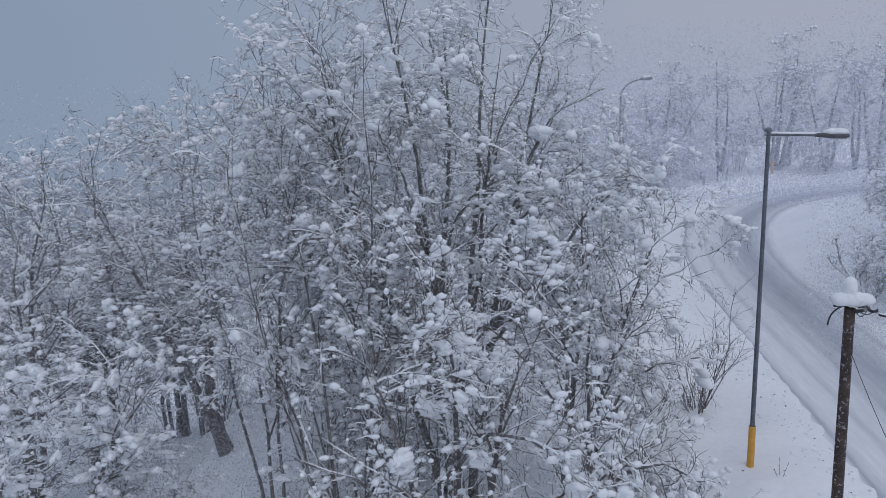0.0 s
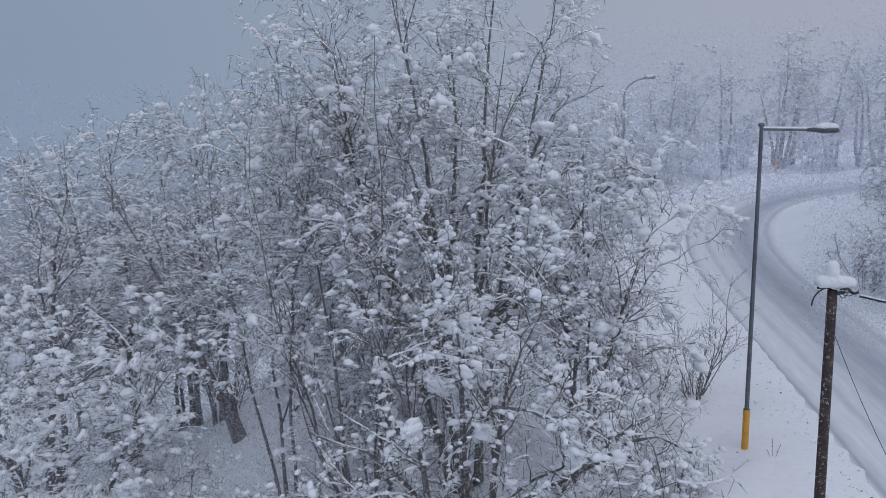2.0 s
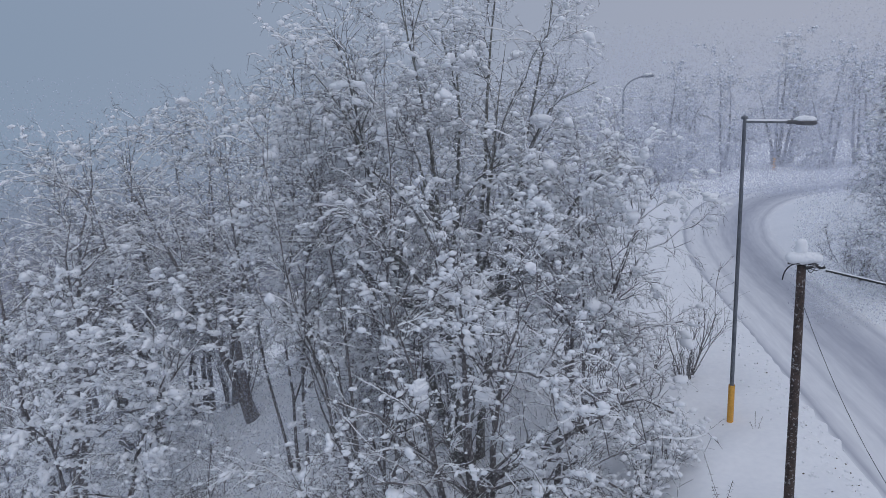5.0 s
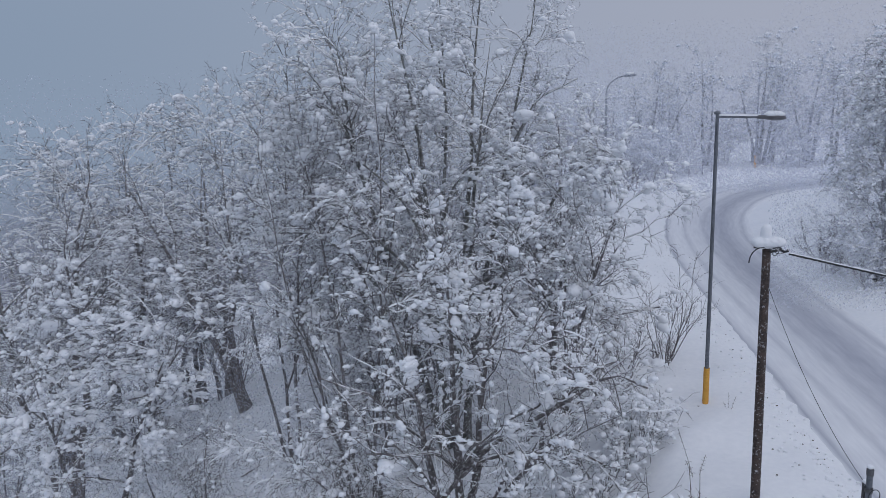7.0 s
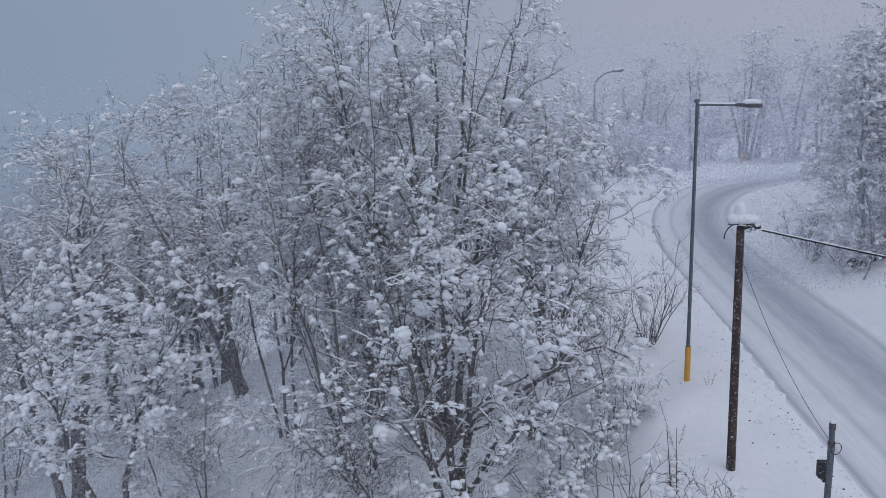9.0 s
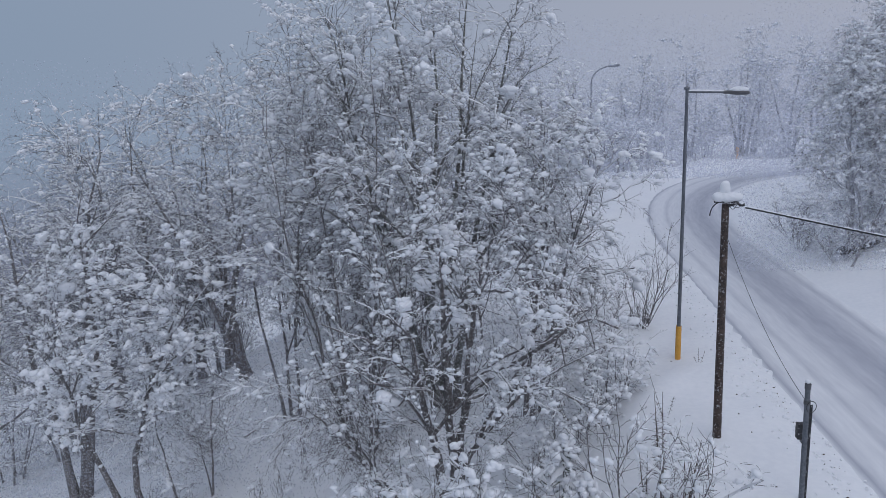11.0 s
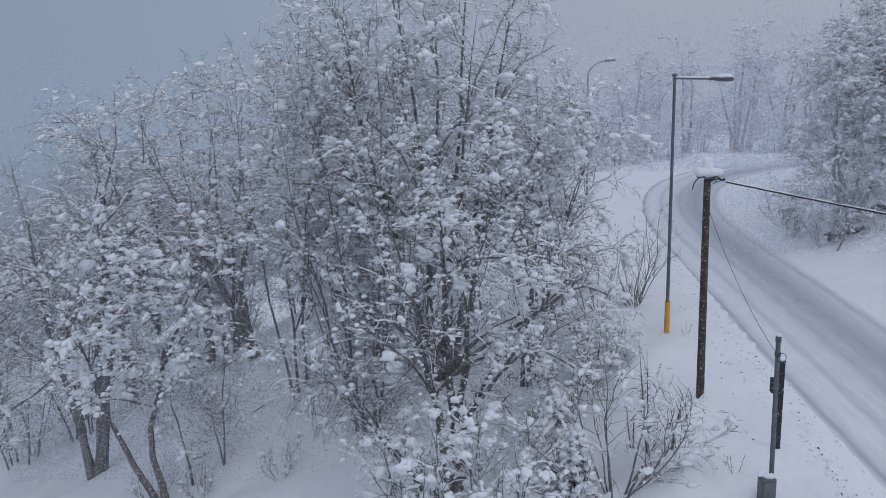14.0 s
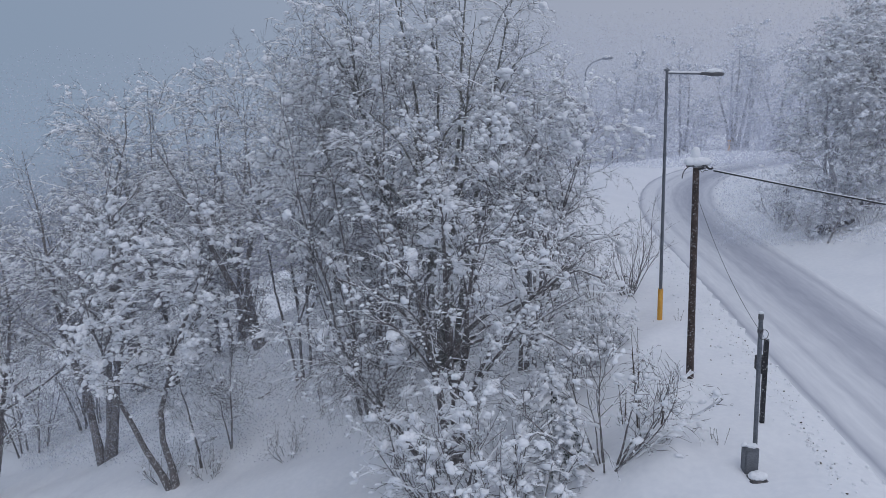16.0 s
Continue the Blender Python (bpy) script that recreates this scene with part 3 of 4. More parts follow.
# a glowing wall in the sky's colours, standing in for fog over the distance
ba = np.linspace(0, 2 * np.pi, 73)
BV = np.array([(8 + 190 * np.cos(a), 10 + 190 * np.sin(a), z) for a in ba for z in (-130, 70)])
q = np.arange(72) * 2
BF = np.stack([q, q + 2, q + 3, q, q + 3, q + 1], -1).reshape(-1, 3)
FOG_GLOW = bpy.data.materials.new("fog")
FOG_GLOW.use_nodes = True
fn, fl = FOG_GLOW.node_tree.nodes, FOG_GLOW.node_tree.links
fn.clear()
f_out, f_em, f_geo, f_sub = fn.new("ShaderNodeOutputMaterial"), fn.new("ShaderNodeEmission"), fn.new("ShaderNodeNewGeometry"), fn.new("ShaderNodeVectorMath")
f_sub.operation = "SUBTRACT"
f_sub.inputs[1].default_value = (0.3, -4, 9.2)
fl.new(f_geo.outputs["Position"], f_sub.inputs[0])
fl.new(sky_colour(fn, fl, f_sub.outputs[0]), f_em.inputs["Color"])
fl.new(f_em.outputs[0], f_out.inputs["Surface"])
backdrop = new("backdrop", raw_mesh("backdrop", BV, BF, FOG_GLOW, True))
tagged(backdrop, "glowing wall in sky colours standing in for distant fog", "fog", kind="structure")

# ---- trees of the slope ----
def place(x, y, dz=0.0):
    return (x, y, land_at(x, y) + dz)


HEAVY = "leafless tree with snow-laden twigs on a steep slope"
tree(place(-1.05, 12.6, 0.1), [(0, 0, -0.1, 0.3, 9.2), (0.1, 0.05, 2.2, 0.4, 7.8), (-0.1, 0, -1.7, -0.2, 8.0), (0.1, 0.1, 3.0, -0.3, 5.4, -0.3)], "bushy leafless tree with many upright twigs and fluffy snow lumps", 11,
     limbs=12, boughs=6, bough=(0.9, 2.0), sprays=5, spray=(0.4, 0.9), tips=3, fluff=1.2, tuft=0.042, low=0.34, lift=0.12, droop=0.04, arch=0.0, crown=(0.3, 0, 5.0, 4.0, 3.0, 4.3), rise=1.0, fork=2.6, lumps=200, lump=(0.02, 0.075), big=45, girth=0.15, bare=1.0, snow=0.02, pads=0.14, pad=0.11, least=0.0052, near=True)
tree(place(-1.5, 12.3), [(0, 0, -3.9, -0.2, 4.4, -0.3), (0, 0.1, -2.6, 0.6, 3.6, -0.4)], "low leaning tree with long dark drooping twigs", 22, limbs=13, limb=(1.0, 2.2), boughs=6, bough=(0.7, 1.5), sprays=5, spray=(0.4, 0.8), tips=2, low=0.3, lift=0.02, droop=-0.16, arch=0.9, fluff=0.3, tuft=0.04,
     lumps=60, lump=(0.02, 0.07), big=14, girth=0.085, bare=1.5, snow=0.016, pads=0.07, pad=0.09, least=0.005, near=True, fork=1.6)
tree(place(-1.8, 20.5), [(0, 0, 0.3, 0, 17.2), (0.3, 0.2, 2.2, 0.5, 15.2), (-0.3, 0.1, -2.2, -0.4, 15.6), (0.1, -0.2, 1.3, -1.2, 13.0), (-0.2, 0.3, -0.8, 1.2, 16.4), (-0.4, 0.1, -3.6, 0.2, 14.2)],
     "tall many-stemmed leafless tree white with snow", 12, fluff=1.2, tuft=0.05, limbs=16, boughs=6, bough=(1.1, 2.3), sprays=5, tips=4, low=0.3, lift=0.06, droop=-0.1, arch=0.75, crown=(-0.5, -0.2, 10.4, 5.0, 3.8, 6.8), rise=1.1, flat=0.95, pad=0.13, snow=0.024, lumps=250, lump=(0.025, 0.075), pads=0.34, big=50, girth=0.13, bark=LICHEN, bare=0.9, least=0.0042)
tree(place(1.1, 18.3), [(0, 0, 0.3, -0.3, 8.8), (0.3, 0.1, 1.6, 0.1, 8.6), (-0.2, 0, -0.8, 0.4, 10.2)], HEAVY, 13, fluff=1.2, limbs=19, boughs=6, bough=(1.0, 2.0), sprays=5, tips=4, snow=0.024, low=0.12, lift=0.05, droop=-0.14, arch=0.8, crown=(0.6, -0.1, 6.0, 3.0, 2.4, 5.2), rise=1.0, flat=0.95, pad=0.12, lumps=250, lump=(0.022, 0.08), pads=0.34, big=30, girth=0.075, bare=0.9, least=0.0042)
tree(place(-4.6, 18.4), [(0, 0, -0.3, 0, 13.4), (0.4, 0.1, 0.9, 0.3, 14.4), (-0.3, 0.2, -1.9, -0.3, 11.2), (0.2, 0.4, 1.2, -0.6, 11.4)], HEAVY, 14, fluff=1.1, limbs=17, boughs=6, bough=(1.1, 2.2), sprays=5, tips=4, snow=0.024, low=0.06, arch=0.8, lift=0.05, crown=(-0.1, 0, 7.3, 3.6, 2.6, 7.2), rise=1.0, flat=0.95, lumps=250, lump=(0.022, 0.075), pads=0.34, pad=0.12, big=25, girth=0.055, bare=0.9, least=0.0042)
tree(place(-8.0, 22.0), [(0, 0, 0.6, 0, 13.6), (0.3, 0, 2.4, -0.4, 13.4), (-0.3, 0.2, -1.2, 0.3, 12.4)], HEAVY, 15, fluff=1.1, limbs=18, boughs=6, bough=(1.1, 2.2), sprays=5, low=0.15, arch=0.6, lift=0.05, crown=(0.5, 0, 8.6, 4.0, 2.8, 5.6), rise=1.0, flat=0.95, lumps=250, lump=(0.025, 0.08), big=14, girth=0.055, tips=4, snow=0.024, pads=0.32, pad=0.12, bare=0.9, least=0.0042)
tree(place(-11.1, 26.0), [(0, 0, -4.8, -1.5, 10.2, -0.3), (0.15, 0, 0.9, 0.2, 10.8, -0.9)], "leaning leafless tree with snow along its trunk", 16, fluff=0.5, limbs=14, limb=(2.4, 4.4), boughs=6, bough=(1.1, 2.2), sprays=5, low=0.36, lumps=250, lump=(0.025, 0.09), girth=0.21, tips=3, snow=0.03, pads=0.2, pad=0.12, bare=0.95, least=0.0045)
tree(place(-17.1, 22.1), [(0.1, 0, 1.4, -0.5, 15.8, 0.35), (-0.1, 0, -2.4, 0.3, 13.6, -0.3), (0.15, 0.1, 3.6, -0.6, 13.4, 0.3)], "twin-trunked leafless tree standing in deep snow", 18, fluff=0.5, limbs=15, boughs=6, bough=(1.2, 2.5), low=0.22, arch=0.45, lift=0.05, crown=(0.6, -0.4, 10.2, 5.0, 3.2, 6.2), rise=0.8, flat=0.95, lumps=250, lump=(0.025, 0.08), big=12, girth=0.2, tips=4, sprays=6, snow=0.024, pads=0.2, pad=0.13, fork=1.15, bare=0.95, least=0.0045)
tree(place(-23.1, 22.4), [(0, 0, 2.2, 0, 12.4, 0.5), (0.1, 0.1, -1.2, 0.3, 11.2)], "wide leafless tree with long snow-topped limbs on the slope", 23, fluff=0.5, limbs=14, boughs=6, bough=(1.2, 2.5), sprays=5, tips=3, low=0.2, arch=0.35, lift=0.02, crown=(1.4, 0, 7.4, 4.6, 3.0, 5.6), rise=0.5, flat=0.9, lumps=200, lump=(0.025, 0.08), big=16, girth=0.18, snow=0.026, pads=0.2, pad=0.13, bare=0.9, least=0.0045)
tree(place(-11.8, 17.3), [(0, 0, -2.8, 0.2, 7.8, -0.5), (0.1, 0, 0.5, 0.1, 9.2, -1.1)], "slanting leafless tree with thick fluffy snow pads", 19, fluff=1.1, tuft=0.06, limbs=15, boughs=6, bough=(0.9, 1.9), sprays=5, low=0.25, arch=0.25, lift=0.02, crown=(-0.4, 0, 6.8, 3.2, 2.4, 3.8), rise=0.7, flat=0.8, lumps=300, lump=(0.04, 0.12),
     big=60, girth=0.14, tips=3, snow=0.03, pads=0.5, pad=0.12, bare=0.7, least=0.0052)
tree(place(-11.0, 18.2), [(0, 0, -0.3, 0.1, 4.8)], "young leafless tree with snow pads", 20, limbs=12, limb=(0.9, 1.8), boughs=5, bough=(0.6, 1.2), low=0.35, lumps=100, big=14, girth=0.07, tips=2, snow=0.024, pads=0.25, fluff=0.8, bare=0.9, least=0.0052)
tree(place(-10.2, 18.9), [(0, 0, 0.1, 0, 4.6), (0.1, 0, -0.8, 0.1, 2.6)], "slender sapling in deep snow", 21, limbs=9, limb=(0.9, 1.9), boughs=4, bough=(0.5, 1.1), low=0.2, lumps=40, big=6, girth=0.05, tips=2, bare=1.6, fluff=0.4, snow=0.014, least=0.0052)

# woods further down and behind, a few kinds repeated
WOODS = "leafless tree of a snowy hillside wood"
kinds = [
    tree(place(-21.5, 34.0), [(0, 0, 0.5, 0.2, 14.5), (0.3, 0.1, -1.6, 0.5, 13.0), (-0.2, 0.3, 1.6, -0.4, 12.5)], WOODS, 31, fluff=0.5, tuft=0.07, limbs=15, boughs=6, sprays=4, tips=1, low=0.3, arch=0.1, lift=0.0, crown=(0.2, 0, 8.6, 4.0, 3.6, 6.4), rise=0.7, flat=0.7, lumps=60, pads=0.1, girth=0.12, narrow=0.1, least=0.009, single=False),
    tree(place(-17.5, 34.0), [(0, 0, -0.8, 0.3, 11.2), (0.2, 0.2, 1.2, -0.3, 10.2)], WOODS, 32, fluff=0.5, tuft=0.07, limbs=18, boughs=6, sprays=4, tips=1, low=0.3, arch=0.1, lift=0.0, crown=(0.1, 0, 6.6, 3.6, 3.4, 5.0), rise=0.7, flat=0.7, lumps=60, pads=0.1, girth=0.11, narrow=0.1, least=0.009, single=False),
    tree(place(-5.0, 25.5), [(0, 0, 0.3, 0, 12.5), (0.6, 0.3, 1.3, 0.5, 11.5), (-0.5, 0.2, -1.0, -0.3, 11.0), (0.3, -0.5, 0.2, -1.2, 10.5)], "clump of thin dark stems in a snowy wood", 33, fluff=0, limbs=8, limb=(1.4, 2.4), boughs=5, sprays=4, tips=1,
         low=0.06, lumps=150, pads=0.15, girth=0.045, least=0.009, single=False),
]
rng = np.random.default_rng(77)
for kind, x, y, size in [(1, -17.0, 29, 1.36), (1, -8.0, 29.6, 0.95), (2, -1.2, 25.0, 0.95), (1, -22.0, 35, 1.5), (0, -7.0, 32, 0.95),
                         (1, 1.6, 24.0, 0.68), (1, -27.5, 41, 1.3), (1, -29.5, 31.5, 1.5), (1, -16.0, 33, 1.34), (1, -9.5, 36, 1.2), (2, -3.5, 29.5, 1.0), (2, -28, 31, 1.0), (0, -24.5, 33.5, 1.05), (1, -13.4, 30.5, 1.2)]:
    copy_thing(kinds[kind], pose(*place(x, y), 0, 0, rng.uniform(0, 360)) @ Matrix.Diagonal((size, size, size, 1)))

brush = tree(place(-6.5, 24.0), [(np.cos(i * 2.4) * 0.5, np.sin(i * 2.4) * 0.5, np.cos(i * 2.4) * 1.5, np.sin(i * 2.4) * 1.5, 3.6 + (i * 7 % 5) * 0.5) for i in range(7)], "dense leafless undergrowth of thin dark twigs", 35, fluff=0, limbs=7, limb=(0.9, 1.8),
             boughs=3, bough=(0.5, 1.1), sprays=3, tips=0, low=0.05, lumps=120, girth=0.04, least=0.008, snow=0.012, bare=0.7, single=False, name="undergrowth", category="bush", group="undergrowth")
for x, y, size in [(-10.8, 33, 1.0), (-6.0, 28.5, 1.0), (-3.2, 22.8, 0.9), (-15.5, 35, 1.1), (-20.5, 34.5, 1.2), (-14.2, 32, 1.1), (-4.4, 23.4, 1.0), (-3.0, 26.4, 1.2), (-22, 29.5, 1.2), (-24.5, 28, 1.3)]:
    copy_thing(brush, pose(*place(x, y), 0, 0, rng.uniform(0, 360)) @ Matrix.Diagonal((size, size, size, 1)))

# ---- far woods beyond the bend and on the bank across the road ----
FAR = dict(bark=LICHEN, twig=HAZY_TWIG, single=False, group="far woods", fluff=0.5, tuft=0.12, pad=0.22, lift=0.04, arch=0.35, droop=-0.06)
far_kinds = [
    tree((14, 76, land_at(14, 76)), [(0, 0, 0.4, 0, 10.6), (0.5, 0.2, 1.8, 0.4, 8.8), (-0.4, 0, -1.6, 0.2, 8.2)], "tall bare tree dim in the snowfall", 41, limbs=7, limb=(1.4, 3.2), boughs=4, sprays=4, tips=2, low=0.25, lumps=15, lump=(0.06, 0.12), girth=0.2, pads=0.25,
         least=0.011, snow=0.04, bare=0.8, **FAR),
    tree((24.5, 77.5, land_at(24.5, 77.5)), [(0, 0, -0.3, 0, 11.2), (0.4, 0.1, 0.9, 0.3, 9.6)], "tall bare tree dim in the snowfall", 42, limbs=8, limb=(1.4, 3.4), boughs=4, sprays=4, tips=2, low=0.25, lumps=15, lump=(0.06, 0.12), girth=0.21, pads=0.25,
         least=0.011, snow=0.04, bare=0.8, **FAR),
    tree((9.5, 67, land_at(9.5, 67)), [(0, 0, 0.4, 0, 4.2), (0.6, 0.2, 1.9, 0.2, 3.6), (-0.4, 0.1, -1.8, 0, 3.8), (0.1, 0.4, 0.8, 0.9, 4.4)], "snow-bowed thicket by the bend", 43, limbs=5, limb=(1.2, 2.6), boughs=5, sprays=3, tips=0, low=0.1, lumps=110,
         lump=(0.1, 0.22), girth=0.06, least=0.013, snow=0.08, pads=0.35, bare=0.5, name="thicket", category="bush", **{**FAR, "lift": -0.1}),
]
for kind, x, y, size in [(0, 6, 78, 0.7), (1, 19, 76.5, 0.95), (0, 29.5, 78, 1.05), (1, 33.5, 77, 1.05), (0, 38, 80, 1.1), (1, 10.5, 82, 0.72), (1, 27.5, 84, 1.1), (1, 43, 78, 1.05), 
                         (1, 2, 72, 0.6), (2, 13, 69.5, 1.0), (2, 6.5, 64, 0.9), (2, 16.5, 73.5, 0.8), (2, 27, 77, 0.9), (2, 35, 77, 0.9), (1, 31, 75.5, 0.95), (1, -2.5, 66, 0.65), (2, 2.5, 60, 1.0), (1, 15.5, 79, 0.75),
                         (2, 21, 77.5, 1.1), (2, 10.5, 73, 1.1), (2, -1, 62, 1.1), (1, 17, 83, 0.9), (0, 25, 80, 1.0), (0, 41, 82, 1.15), (0, 45, 79, 1.1), (1, 49, 80, 1.1), (0, 12.5, 78, 0.75), (2, 43, 76, 1.2)]:
    copy_thing(far_kinds[kind], pose(*place(x, y), 0, 0, rng.uniform(0, 360)) @ Matrix.Diagonal((size, size, size, 1)))

BANK = "snow-draped tree on the bank above the road"
DRAPED = dict(single=False, group="trees on the bank", bark=HAZY_BARK, rise=0.45, flat=0.75, arch=0.45, lift=-0.02, droop=-0.12, boughs=7, bough=(1.0, 2.2), sprays=5, tips=3, pads=0.3, pad=0.16, fluff=1.0, tuft=0.075, snow=0.04, bare=0.6, lumps=200, lump=(0.04, 0.1), low=0.06, least=0.008)
tree(place(16.9, 31.8), [(0, 0, -1.2, -0.4, 7.4), (0.4, 0.2, 1.0, 0.2, 10.4), (-0.3, 0.3, -0.4, 1.0, 9.0)], BANK, 51, crown=(0.2, -0.2, 4.6, 3.5, 2.8, 5.6), limbs=20, girth=0.12, **DRAPED)
tree(place(20.5, 34.5), [(0, 0, -0.4, -0.4, 9.6), (0.4, 0.2, 1.6, 0.2, 9.0), (-0.3, 0.3, -1.4, 0.5, 9.0)], BANK, 52, crown=(0, 0, 5.0, 3.8, 3.0, 5.4), limbs=17, girth=0.12, **DRAPED)
tree(place(18.6, 36.5), [(0, 0, -0.6, 0, 10.6), (0.3, 0, 0.9, 0.4, 10.0)], BANK, 53, crown=(0, 0, 5.6, 3.2, 3.0, 5.6), limbs=18, girth=0.12, **DRAPED)
tree(place(23.5, 39.0), [(0, 0, -0.8, 0, 11.5), (0.3, 0, 0.9, 0.4, 11.2)], BANK, 54, crown=(0, 0, 6.0, 3.8, 3.4, 6.0), limbs=15, girth=0.12, **DRAPED)

# ---- shrubs ----
def shrub(at, label, seed, count, high, fan, least=0.006, lumps=60, lump=(0.04, 0.1), snow=0.02, pads=0.0, lift=0.03, girth=1.0, twigs=7, spread=(20, 55), name="shrub", sprays=3, big=0, bare=0.6, mat=None, near=False):
    """A fan of thin stems from one root."""
    r = np.random.default_rng(seed)
    own = thing(name, at, label, "bush", "shrubs by the road")
    stems, thick = [], []
    for _ in range(count):
        a, f = r.uniform(0, 6.28), fan * np.sqrt(r.uniform(0.05, 1))
        h = high * r.uniform(0.55, 1.0)
        s = np.linspace(0, 1, 8)[:, None]
        tip = np.array([np.cos(a) * f, np.sin(a) * f, h * (1 - 0.25 * (f / max(fan, 0.1)) ** 2)])
        foot = np.array([np.cos(a), np.sin(a), 0]) * 0.12 * r.uniform(0.2, 1) + [0, 0, -0.25]
        bow = np.array([np.cos(a), np.sin(a), 0.35]) * fan * 0.18
        P = foot * (1 - s) + tip * s + bow * np.sin(np.pi * s) + np.cumsum(r.normal(0, 0.022 * high, (8, 3)), 0) * s
        R = np.linspace((0.008 + 0.0035 * high) * girth, least * 0.8, 8)
        array_part("stem", [tubes(P[None], R[None], 5)], mat or BARK, own, smooth=True)
        stems.append(P); thick.append(R)
    S, RS = np.array(stems), np.array(thick)
    L1, R1 = offshoots(r, S, RS, twigs, 0.25, 1.0, spread, (0.2 * high, 0.42 * high), 5, lift, 0.24, 0.012, least)
    fine = [tubes(L1, R1, 3)]
    white = [snow_on(r, S, RS, snow * 1.2, 0.5), snow_on(r, L1, R1, snow, 0.3)]
    ends = [S[:, -1], L1[:, -1], L1[:, 2]]
    if sprays:
        L2, R2 = offshoots(r, L1, R1, sprays, 0.2, 1.0, (20, 55), (0.08 * high, 0.2 * high), 3, lift, 0.24, 0.012, least * 0.85)
        fine.append(tubes(L2, R2, 3))
        some = r.uniform(size=len(L2)) > bare
        white.append(snow_on(r, L2[some], R2[some], snow * 0.8, 0.3))
        ends.append(L2[:, -1])
    array_part("twig_spray", fine, TWIG, own)
    array_part("snow_cover", white, LOOSE_SNOW, own, smooth=True)
    ends = np.concatenate(ends)
    pick = r.choice(len(ends), min(lumps, len(ends)), replace=False)
    balls = [clumps(r, ends[pick], lump[0] + (lump[1] - lump[0]) * r.uniform(0, 1, len(pick)) ** 1.7)]
    if pads:
        balls += pillows(r, L1, pads, 0.095, BALL_HIGH if near else BALL_LOW)
        if sprays:
            balls += pillows(r, L2, pads * 0.4, 0.06)
    if big:
        rep = np.repeat(ends[r.choice(len(ends), big, replace=False)], 5, axis=0)
        balls.append(clumps(r, rep + r.normal(0, 0.08, rep.shape) * [1, 1, 0.5], r.uniform(0.04, 0.1, len(rep)), BALL_HIGH if near else BALL_LOW))
    array_part("fluffy_snow", balls, LOOSE_SNOW, own, smooth=True)
    return own


BARE = "bare shrub of thin dark twigs in snow on the verge"
shrub(place(5.35, 22.9), BARE, 61, 8, 4.1, 1.25, least=0.0055, twigs=9, lumps=14, lump=(0.02, 0.05), snow=0.012, bare=0.9, spread=(15, 40))
shrub(place(5.3, 22.8), BARE, 67, 14, 1.0, 0.5, least=0.006, twigs=7, lumps=10, lump=(0.02, 0.05), snow=0.012, bare=0.9)
shrub(place(3.9, 22.6), BARE, 62, 10, 2.4, 1.1, lumps=30, lump=(0.02, 0.06), snow=0.014, bare=0.8)
shrub(place(3.2, 20.4), BARE, 63, 12, 2.4, 1.2, lumps=60, lump=(0.03, 0.07), snow=0.016)
LADEN = "snow-smothered bush bowed down by its load"
shrub(place(3.3, 16.7), LADEN, 64, 20, 2.1, 1.2, lumps=240, lump=(0.04, 0.1), snow=0.04, pads=0.22, lift=-0.12, big=10)
shrub(place(2.4, 15.6), LADEN, 65, 18, 2.3, 1.5, lumps=220, lump=(0.04, 0.1), snow=0.04, pads=0.22, lift=-0.06, big=14)
shrub(place(1.2, 14.6), BARE, 66, 14, 2.6, 1.4, lumps=160, snow=0.03, pads=0.1, big=10)
FLUFFY = "twiggy bush piled with fluffy snow"
shrub(place(-0.9, 9.9), FLUFFY, 68, 12, 4.1, 2.1, girth=1.3, lumps=80, lump=(0.02, 0.06), snow=0.04, pads=0.45, big=18, lift=-0.02, twigs=9, sprays=4, spread=(25, 70), near=True)
shrub(place(-0.1, 9.1), FLUFFY, 69, 11, 4.0, 1.6, girth=1.3, lumps=80, lump=(0.02, 0.06), snow=0.04, pads=0.45, big=18, lift=-0.02, twigs=9, sprays=4, spread=(25, 70), near=True)
shrub(place(0.9, 8.3), FLUFFY, 70, 9, 2.6, 1.5, girth=1.3, lumps=80, lump=(0.02, 0.06), snow=0.04, pads=0.45, big=18, lift=-0.02, twigs=9, sprays=4, spread=(25, 70), near=True)
shrub(place(2.7, 8.9), "open bush of long dark twigs with snow pads", 71, 9, 3.6, 2.0, girth=1.1, lumps=60, lump=(0.02, 0.06), snow=0.014, pads=0.09, big=5, lift=-0.01, twigs=9, sprays=4, spread=(25, 65), bare=0.85, least=0.007, near=True)
tree(place(2.9, 8.8), [(0, 0, 1.8, 0.4, 2.2, -0.25), (0.05, 0, 2.0, 0.1, 1.3, -0.2), (0, 0.05, 0.3, 0.2, 2.5)], "bush with long dark branches arching over the verge", 83, limbs=7, limb=(0.5, 1.2), boughs=4, bough=(0.25, 0.7), sprays=2, spray=(0.1, 0.3), tips=0, low=0.3, girth=0.042, lift=0.02, arch=0.1, snow=0.05, bare=1.4, pads=0.12, pad=0.08,
     big=4, lumps=20, fluff=0.4, least=0.006, near=True, fork=1.05, name="shrub", category="bush", group="shrubs by the road")
shrub(place(-7.4, 17.2), BARE, 73, 9, 1.5, 0.9, lumps=20, snow=0.015, bare=0.8)
shrub(place(-12.6, 18.0), BARE, 74, 9, 1.4, 1.0, lumps=20, snow=0.015, bare=0.8)
shrub(place(-10.6, 17.7), BARE, 75, 10, 1.3, 0.8, lumps=20, snow=0.015, bare=0.8)
shrub(place(14.9, 34.0), BARE, 76, 12, 1.9, 1.0, lumps=20, lump=(0.04, 0.1), snow=0.02, bare=0.7, least=0.01)
